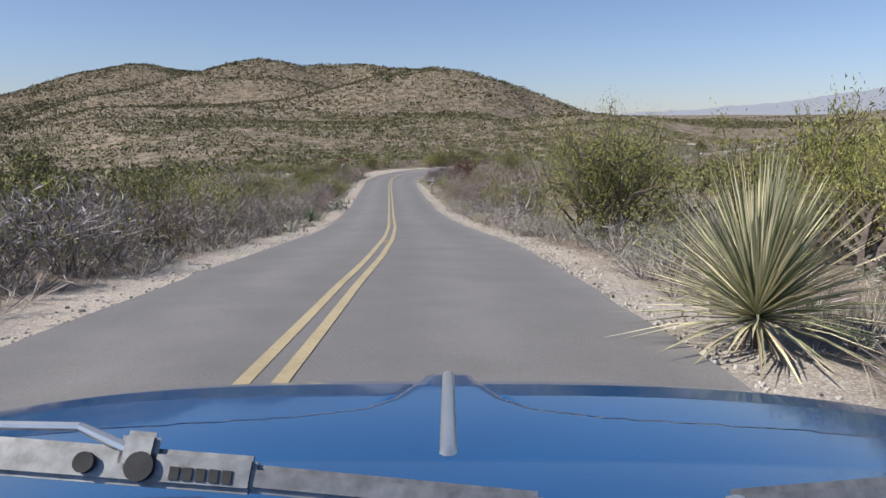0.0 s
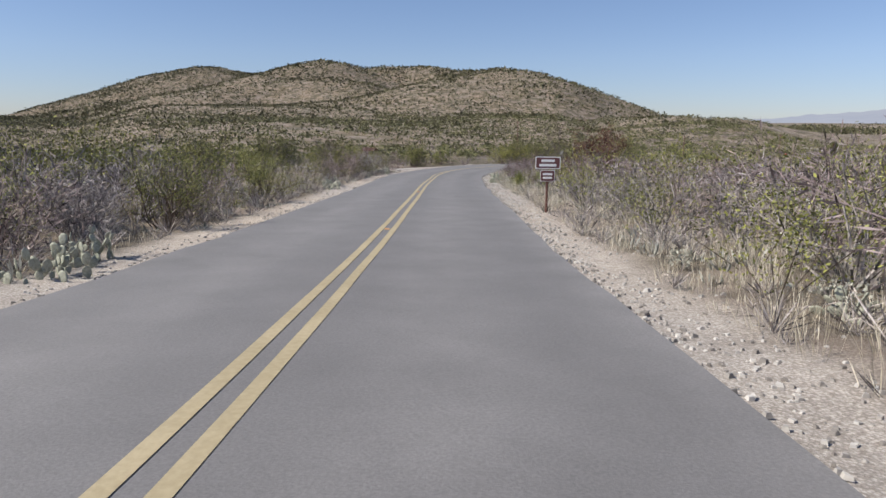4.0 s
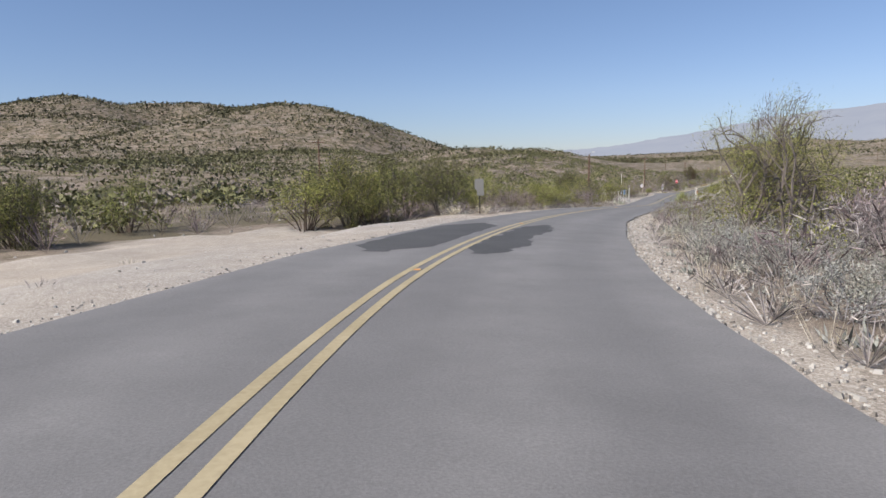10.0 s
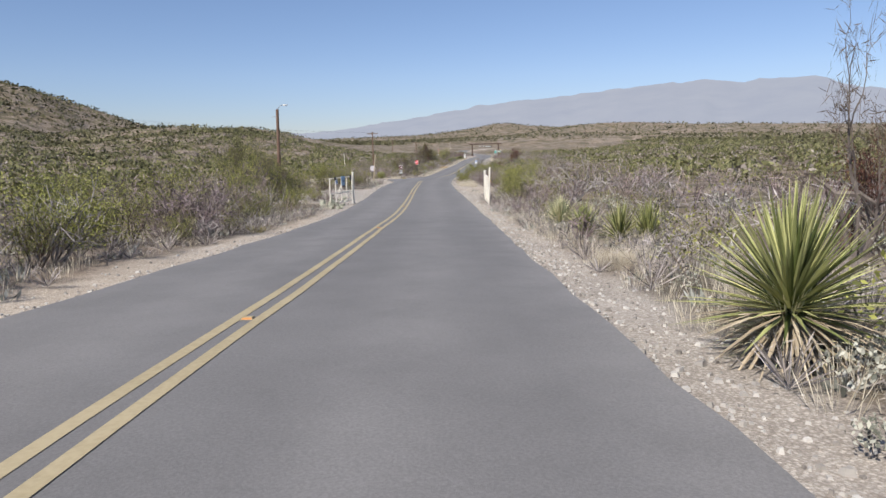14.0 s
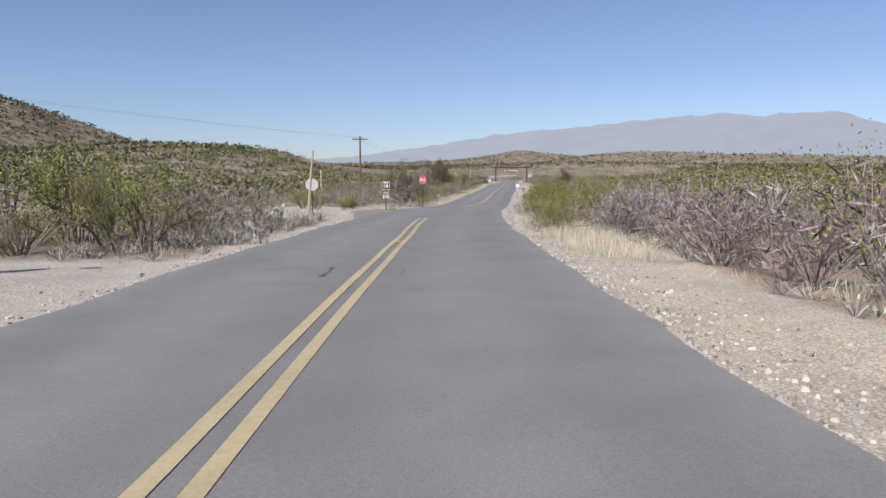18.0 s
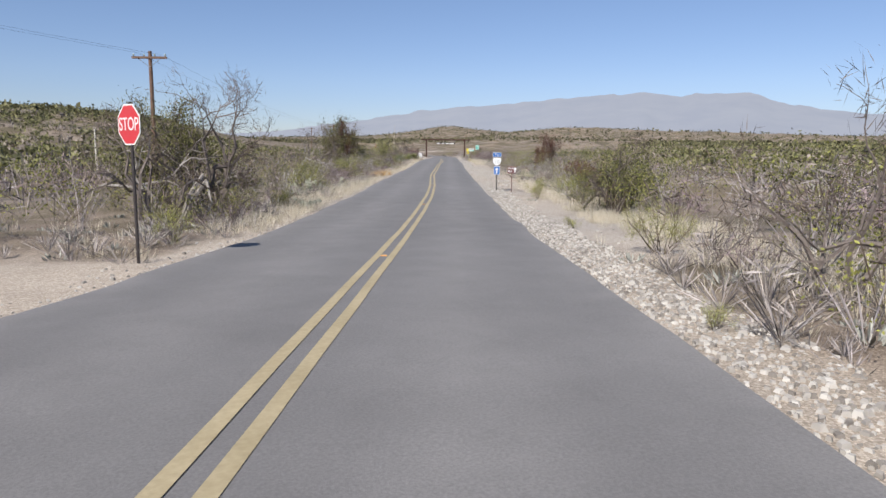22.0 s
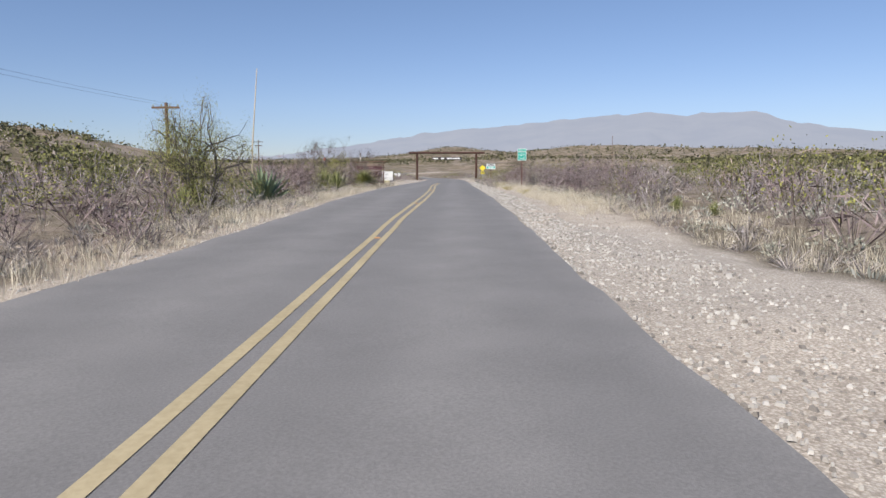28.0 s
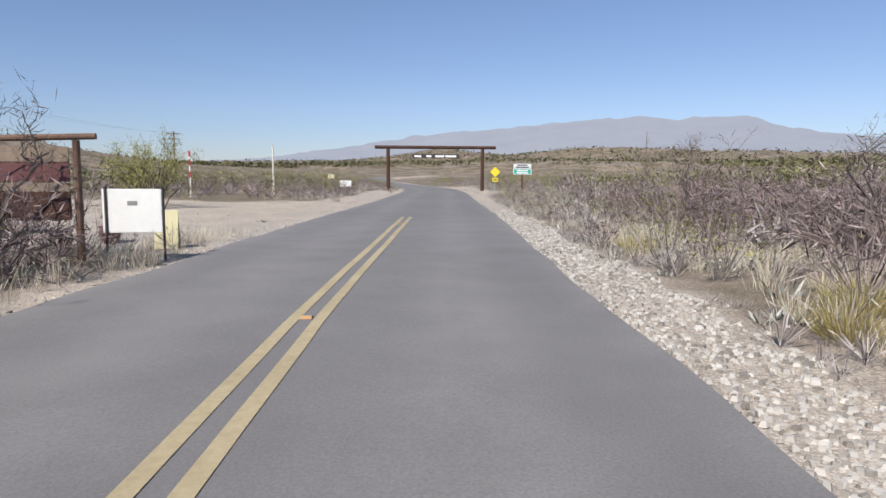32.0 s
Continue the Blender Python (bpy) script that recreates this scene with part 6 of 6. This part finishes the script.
def scatter_grass():
    """Dry grass and low herbs along the verges: nobody could count them."""
    r = np.random.RandomState(21)
    for key, material, label, n, blades, lo, hi, lean, wide in (
            ("dry_grass", M_STRAW, "dry pale grass along the verges", 11500, 22, 0.14, 0.42, 0.6, 0.0030), ("low_herbs", M_SAGE, "low grey-green herbs along the verges", 2600, 14, 0.08, 0.25, 1.5, 0.02),
            ("dead_brush", M_TWIG, "dry grey litter of twigs", 5600, 14, 0.08, 0.25, 1.5, 0.005)):
        s, side = r.uniform(-15, 420, n), r.choice((-1, 1), n)
        d = side * (3.35 + np.abs(r.normal(0, 2.9, n)))
        keep = (bare_amount(s, d) < 0.55) | (r.uniform(0, 1, n) > 0.98)
        if key == "dry_grass":
            k = r.uniform(0, 1, n) < 0.5
            box = np.array(GRASSY)[r.randint(0, len(GRASSY), n)]
            s, d = np.where(k, r.uniform(box[:, 0], box[:, 1]), s), np.where(k, r.uniform(box[:, 2], box[:, 3]), d)
            keep |= k
        s, d = s[keep], d[keep]
        c, n = places(s, d)[:, None, :], len(s)
        q, l = r.uniform(0, 2 * np.pi, (n, blades)), r.uniform(0.05, lean, (n, blades))
        way = unit(np.stack([np.cos(q) * l, np.sin(q) * l, np.ones_like(q)], -1))
        long = r.uniform(lo, hi, (n, 1, 1)) * r.uniform(0.6, 1.2, (n, blades, 1)) / 2
        root = np.stack([np.cos(q), np.sin(q), 0 * q], -1) * r.uniform(0, 0.16, (n, blades, 1))
        across = unit(np.cross(way, r.normal(0, 1, way.shape))) * wide
        quads_mesh(key, (c + root + way * long - [0, 0, 0.01]).reshape(-1, 3), (way * long).reshape(-1, 3), across.reshape(-1, 3), material, label, "grass")


GRASSY = [(238, 262, -4.3, -3.0), (262, 302, -4.6, -3.0), (222, 242, 4.8, 6.6), (128, 166, 3.7, 6.0), (194, 207, 3.5, 4.8), (26, 62, 3.7, 6.2), (62, 86, 3.7, 5.2), (302, 340, -4.6, -3.2), (248, 302, 5.4, 8.6), (302, 345, 4.3, 6.2), (302, 345, 4.3, 6.6), (238, 262, 4.6, 7.0)]


def rock_shape(g, p, size, r, flat=0.6):
    """A small angular stone of eight faces, sunk a little."""
    k = len(g.v)
    ring = []
    turn = r.uniform(0, 6.28)
    n = 4
    for i in range(n):
        q = turn + 6.283 * i / n + r.uniform(-0.25, 0.25)
        ring.append(Vector((math.cos(q), math.sin(q), 0)) * size * r.uniform(0.7, 1.2))
    top = Vector((r.uniform(-0.3, 0.3), r.uniform(-0.3, 0.3), flat * r.uniform(0.7, 1.2))) * size
    for v in ring:
        g.v.append(p + v - Vector((0, 0, size * 0.25)))
    for v in ring:
        g.v.append(p + v * r.uniform(0.55, 0.85) + Vector((0, 0, top.z * r.uniform(0.6, 0.95))))
    g.v.append(p + top)
    for i in range(n):
        j = (i + 1) % n
        g.f += [(k + i, k + j, k + n + j, k + n + i), (k + n + i, k + n + j, k + 2 * n)]


def scatter_stones():
    n, q = 60000, np.random.RandomState(9)
    strip = q.uniform(0, 1, n) < 0.45
    s = np.where(strip, q.uniform(218, 352, n), q.uniform(-4, 352, n))
    side = np.where(strip | (q.uniform(0, 1, n) < 0.72), 1, -1)
    # a band of broken stone lines the road on one side, wide and coarse further on
    coarse = smooth(s, 205, 235) * (side > 0)
    off = np.where(side > 0, np.abs(q.normal(0, 0.5, n)) * (1 - coarse) + q.uniform(0, 1, n) ** 0.9 * 1.1 * coarse, np.abs(q.normal(0, 0.35, n)))
    off = np.where(~strip & (q.uniform(0, 1, n) < 0.14), q.uniform(0, 4, n), off)
    thin_out = smooth(s, 256, 266) * (1 - smooth(s, 292, 304)) * (side > 0)
    off = np.where(q.uniform(0, 1, n) < 0.5 * thin_out, off + 0.5 + q.uniform(0, 0.9, n), off)
    d = np.where(side > 0, edge_right(s) + 0.02 + off, edge_left(s) - 0.02 - off)
    size = q.uniform(0.012, 0.031, n) * (1 + 0.2 * coarse - 0.3 * thin_out) * np.where(q.uniform(0, 1, n) < 0.06, 1.5, 1.0)
    a = q.uniform(0, 6.28, (n, 1)) + np.arange(4) * 1.571 + q.uniform(-0.3, 0.3, (n, 4))
    ring = np.stack([np.cos(a), np.sin(a), 0 * a], -1) * (size[:, None] * q.uniform(0.7, 1.25, (n, 4)))[..., None]
    at = places(s, d)[:, None, :]
    low = at + ring - [0, 0, 0.008]
    high = at + ring * q.uniform(0.5, 0.85, (n, 4, 1)) + np.stack([0 * a, 0 * a, size[:, None] * q.uniform(0.4, 0.85, (n, 4))], -1)
    pts = np.concatenate([low, high], 1).reshape(-1, 3)
    k = np.arange(n)[:, None] * 8
    quads = np.concatenate([k + np.array([[i, (i + 1) % 4, 4 + (i + 1) % 4, 4 + i]]) for i in range(4)] + [k + np.array([[4, 5, 6, 7]])])
    me = bpy.data.meshes.new("gravel")
    me.from_pydata(pts.tolist(), [], quads.tolist())
    me.materials.append(M_STONE)
    tagged(new("gravel", me), "loose pale broken stones along the road edges", "gravel", kind="stuff")
    r = random.Random(9)
    for i in range(90):
        s_ = r.uniform(0, 360)
        side = r.choice((-1, 1, 1))
        d_ = side * r.uniform(3.3, 7.5)
        if i < 26:
            s_, d_ = 99 + i * 1.4, -16.6 + r.uniform(-0.5, 0.5)
        g = Geo()
        size = r.uniform(0.05, 0.10)
        rock_shape(g, Vector((0, 0, 0)), size, r, 0.75)
        ob = tagged(new("rock", g.mesh("rock", M_STONE)), "pale angular rock lying on the dirt", "rock", "rocks beside the road")
        ob.matrix_basis = stand(s_, d_, r.uniform(0, 360))


def scatter_far():
    """Scrub on the plain and the hills, joined by kind."""
    r = np.random.RandomState(4)

    def clumps(name, x, y, size, quads, material, label, piece=1.0, lo=23, hi=9999, slim=0.6):
        _z, s, d = ground_height(x, y)
        z = sheet_height(x, y)
        keep_ = (np.abs(d) > lo) & (np.abs(d) < hi) & ~((bare_amount(s, d) > 0.4) & (np.abs(d) < 42))
        x, y, z, size = x[keep_], y[keep_], z[keep_], size[keep_]
        n = len(x)
        c = np.stack([x, y, z], 1)[:, None, :]
        off = r.normal(0, 1, (n, quads, 3)) * np.array([0.42, 0.42, 0.22])
        off[..., 2] = np.abs(off[..., 2]) + 0.12
        o = c + off * size[:, None, None]
        u = r.normal(0, 1, (n, quads, 3))
        u /= np.linalg.norm(u, axis=-1, keepdims=True)
        w = np.cross(u, r.normal(0, 1, (n, quads, 3)))
        w /= np.linalg.norm(w, axis=-1, keepdims=True)
        k = size[:, None, None] * r.uniform(0.22, 0.42, (n, quads, 1)) * piece
        pts = np.stack([o - u * k, o + w * k * slim, o + u * k, o - w * k * slim], 2).reshape(-1, 3)
        faces = np.arange(len(pts)).reshape(-1, 4)
        me = bpy.data.meshes.new(name)
        me.from_pydata(pts.tolist(), [], faces.tolist())
        me.materials.append(material)
        tagged(new(name, me), label, "scrub", kind="stuff")

    # beside the road, out to two hundred metres
    for name, material, n, label in (("green_scrub", M_PLAIN, 5600, "green desert scrub on the plain"), ("grey_scrub", M_SCRUBG, 1500, "dry grey scrub on the plain")):
        p, t, right = road_frame(r.uniform(-30, 430, n))
        q = r.uniform(22, 88, n) * r.choice((-1, 1), n)
        x, y = p[:, 0] + right[:, 0] * q, p[:, 1] + right[:, 1] * q
        clumps(name, x, y, r.uniform(0.9, 2.2, n), 26, material, label, 0.58, 21, 90, 0.42)
    for name, material, n, label in (("mid_scrub", M_PLAIN, 9000, "olive desert scrub covering the plain"), ("dark_mid_scrub", M_HILL, 3000, "dark desert scrub covering the plain")):
        p, t, right = road_frame(r.uniform(-30, 490, n))
        q = 80 + 260 * r.uniform(0, 1, n) ** 1.3
        q = q * r.choice((-1, 1), n)
        x, y = p[:, 0] + right[:, 0] * q, p[:, 1] + right[:, 1] * q
        clumps(name, x, y, r.uniform(1.2, 3.0, n), 13, material, label, 0.5, 78, 400, 0.5)
    # hillsides and far plain
    for name, material, n, lo, hi, quads in (("hill_scrub", M_HILL, 84000, 1.2, 3.7, 3), ("pale_hill_scrub", M_SCRUB, 34000, 0.9, 2.6, 3)):
        x, y = r.uniform(-900, 330, n), 180 + 1240 * r.uniform(0, 1, n) ** 0.95
        clumps(name, x, y, r.uniform(lo, hi, n) * (0.55 + 0.45 * smooth(y, 250, 650)) * (1 + 0.55 * smooth(y, 650, 1150)) * (1 + 0.35 * value_noise(x / 40, y / 40, 3)), quads, material, "dark scrub dotted over the hillsides", 0.95, 85)
    x, y = r.uniform(180, 1150, 30000), r.uniform(-250, 1150, 30000)
    clumps("plain_scrub", x, y, r.uniform(1.2, 3.2, len(x)), 3, M_HILL, "dark scrub dotted over the far plain", 0.95, 85)


scatter_grass()
scatter_stones()
scatter_far()


# ---- the blue car standing on the road at the start ----
def car_paint():
    m, t, b = mat("blue_car_paint", 0.12, 0.0, 0.3)
    n = noise_tex(t, coords(t), 90.0, 5.0)
    c = ramp(t, noise_tex(t, coords(t), 2.5, 4.0), [(0.3, (0.0006, 0.052, 0.175)), (0.7, (0.001, 0.072, 0.225))])
    t.links.new(c, b.inputs["Base Color"])
    r = ramp(t, n, [(0.4, (0.05, 0.05, 0.05)), (0.75, (0.14, 0.14, 0.14))])
    t.links.new(r, b.inputs["Roughness"])
    b.inputs["Coat Weight"].default_value = 0.2
    b.inputs["Coat Roughness"].default_value = 0.05
    return m


def build_car():
    paint = car_paint()
    chrome = plain("pitted_chrome", (0.72, 0.72, 0.71), 0.32, 0.85)
    dull = mottled("scratched_wiper_steel", (0.12, 0.12, 0.12), (0.42, 0.42, 0.42), 12, 90, 0.42, 0.75, relief=0.06, depth=0.001)
    rubber = plain("black_rubber", (0.015, 0.015, 0.016), 0.8)
    car = thing("car", "glossy blue vintage car with a chrome bonnet strip", "car", m=pose(0.002, -0.1004, 0.0042, -4.8, 0, 1.27))

    # bonnet: a broad panel with a raised middle that flares out towards the windscreen
    def top(y):
        return np.interp(y, [0.30, 0.45, 0.60, 0.75, 0.90, 1.00, 1.08, 1.16, 1.25, 1.34, 1.40, 1.44], [0.955, 0.940, 0.924, 0.913, 0.902, 0.887, 0.866, 0.835, 0.785, 0.72, 0.65, 0.58])

    xs, ys = np.linspace(-0.70, 0.70, 201), np.r_[np.linspace(0.30, 1.10, 121), np.linspace(1.11, 1.44, 30)]
    x, y = np.meshgrid(xs, ys)
    flare = np.interp(y, [0.70, 0.727, 0.735, 0.75, 0.785, 0.84, 0.93, 1.03, 1.44], [0.80, 0.42, 0.30, 0.20, 0.115, 0.078, 0.052, 0.040, 0.034])
    inside = 1 - smooth(np.abs(x) - flare, -0.008, 0.006)
    groove = np.exp(-((np.abs(x) - flare) / 0.008) ** 2) * 0.007
    z = top(y) - 0.045 * np.abs(x / 0.7) ** 3.0 + 0.014 * inside - groove * (y < 1.15)
    hood = grid_mesh("bonnet", np.stack([x, y, z], -1), len(xs), paint)
    hood.parent = car
    # chrome strip along the middle
    q = np.linspace(0.60, 1.08, 24)
    zt = top(q) + 0.012
    prof = [(-0.0095, -0.006), (-0.0085, 0.002), (-0.004, 0.006), (0.004, 0.006), (0.0085, 0.002), (0.0095, -0.006)]
    strip = np.array([[(px, a, za + pz) for px, pz in prof] for a, za in zip(q, zt)])
    strip[0, :, 2] -= 0.012
    ob = grid_mesh("chrome_strip", strip, len(prof), chrome)
    ob.parent = hood
    tagged(ob, "pitted chrome strip")
    # wings beside the bonnet
    for side in (-1, 1):
        yy = np.linspace(0.20, 1.46, 40)
        aa = np.linspace(-90, 92, 22)
        pts = []
        for v in yy:
            k = math.sqrt(max(0.02, 1 - ((v - 0.75) / 0.78) ** 2))
            for a in aa:
                pts.append((side * (0.79 + 0.12 * math.sin(radians(a)) * k + 0.0), v, 0.43 + (0.385 * k) * max(0.0, math.cos(radians(a))) ** 0.6))
        pts = np.array(pts).reshape(len(yy), len(aa), 3)
        if side < 0:
            pts = pts[:, ::-1]
        w = grid_mesh("wing", pts, len(aa), paint)
        w.parent = car
    # scuttle, sides, tail and floor of the open body
    part("scuttle", bevelled_box((-0.69, 0.12, 0.55), (0.69, 0.315, 0.925), 0.02), paint, car)
    for side in (-1, 1):
        part("door", bevelled_box((side * 0.74 - 0.05, -0.95, 0.28), (side * 0.74 + 0.05, 0.16, 0.86), 0.035), paint, car)
        part("sill", bevelled_box((side * 0.74 - 0.06, -0.95, 0.20), (side * 0.74 + 0.06, 0.28, 0.30), 0.02), paint, car)
    part("tail", bevelled_box((-0.74, -2.05, 0.26), (0.74, -0.95, 0.84), 0.12), paint, car)
    part("floor_pan", bevelled_box((-0.64, -1.0, 0.20), (0.64, 1.30, 0.27), 0.02), rubber, car)
    part("nose", bevelled_box((-0.56, 1.28, 0.27), (0.56, 1.45, 0.62), 0.06), paint, car)
    g = Geo()
    g.tube((-0.74, 1.55, 0.40), (0.74, 1.55, 0.40), 0.05, 0.05, 12)
    part("bumper", g, chrome, car)
    for sx in (-1, 1):
        g = Geo()
        g.tube((sx * 0.72, 1.36, 0.62), (sx * 0.72, 1.475, 0.61), 0.085, 0.095, 18)
        part("headlight", g, chrome, car)
        for wy in (0.85, -1.45):
            g = Geo()
            n = 26
            for (r0, x0), (r1, x1) in zip(((0.20, -0.07), (0.285, -0.075), (0.305, -0.05), (0.305, 0.05), (0.285, 0.075)), ((0.285, -0.075), (0.305, -0.05), (0.305, 0.05), (0.285, 0.075), (0.20, 0.07))):
                k = len(g.v)
                for i in range(n):
                    a = 2 * math.pi * i / n
                    g.v += [Vector((x0, r0 * math.cos(a), r0 * math.sin(a))), Vector((x1, r1 * math.cos(a), r1 * math.sin(a)))]
                g.f += [(k + 2 * i, k + 2 * ((i + 1) % n), k + 2 * ((i + 1) % n) + 1, k + 2 * i + 1) for i in range(n)]
            wheel = part("wheel", g, rubber, car, m=pose(sx * 0.72, wy, 0.305))
            g = Geo()
            g.tube((-0.06, 0, 0), (0.06, 0, 0), 0.20, 0.20, 20)
            g.tube((-0.075, 0, 0), (0.075, 0, 0), 0.06, 0.06, 12)
            part("rim", g, chrome, wheel)

    # wipers lying at the foot of the windscreen, tilted with the glass
    left = part("wiper", bevelled_box((-0.13, -0.006, -0.014), (0.105, 0.006, 0.013), 0.004), dull, car, "scratched steel wiper", m=pose(-0.245, 0.47, 0.992, -30, 4.5, 0))
    part("pivot", bevelled_box((-0.014, -0.009, -0.012), (0.014, -0.002, 0.016), 0.004), dull, left, m=pose(0.018, 0, 0.008))
    for p0, r in ((-0.018, 0.0075), (0.022, 0.0105)):
        g = Geo()
        g.tube((p0, -0.011, -0.001), (p0, -0.006, -0.001), r, r, 16)
        part("rivet", g, rubber, left)
    for i in range(5):
        g = Geo()
        g.box((-0.0035, -0.001, -0.005), (0.0035, 0, 0.004))
        part("text_bar", g, rubber, left, m=pose(0.047 + i * 0.0095, -0.0065, -0.003))
    g = Geo()
    g.tube((-0.10, -0.004, 0.020), (-0.03, -0.004, 0.024), 0.0035, 0.0035, 8)
    g.tube((-0.03, -0.004, 0.024), (0.012, -0.004, 0.010), 0.0035, 0.0045, 8)
    part("spring_arm", g, chrome, left)
    part("wiper", bevelled_box((-0.10, -0.005, -0.010), (0.12, 0.005, 0.010), 0.004), dull, car, "scratched steel wiper", m=pose(-0.05, 0.47, 0.972, -30, 5.5, 0))
    g = bevelled_box((0.0, -0.006, -0.014), (0.16, 0.006, 0.014), 0.005)
    right = part("wiper", g, dull, car, "scratched steel wiper", m=pose(0.205, 0.47, 0.958, -30, -5, 0))
    g = Geo()
    g.tube((0.004, -0.010, 0.0), (0.004, -0.004, 0.0), 0.010, 0.010, 14)
    part("pivot", g, chrome, right)
    for a in ((-0.02, 0.45), (0.21, 0.45)):
        g = Geo()
        g.tube((a[0], 0.45, 0.93), (a[0], 0.46, 0.965), 0.012, 0.010, 10)
        part("spindle", g, chrome, car)


build_car()
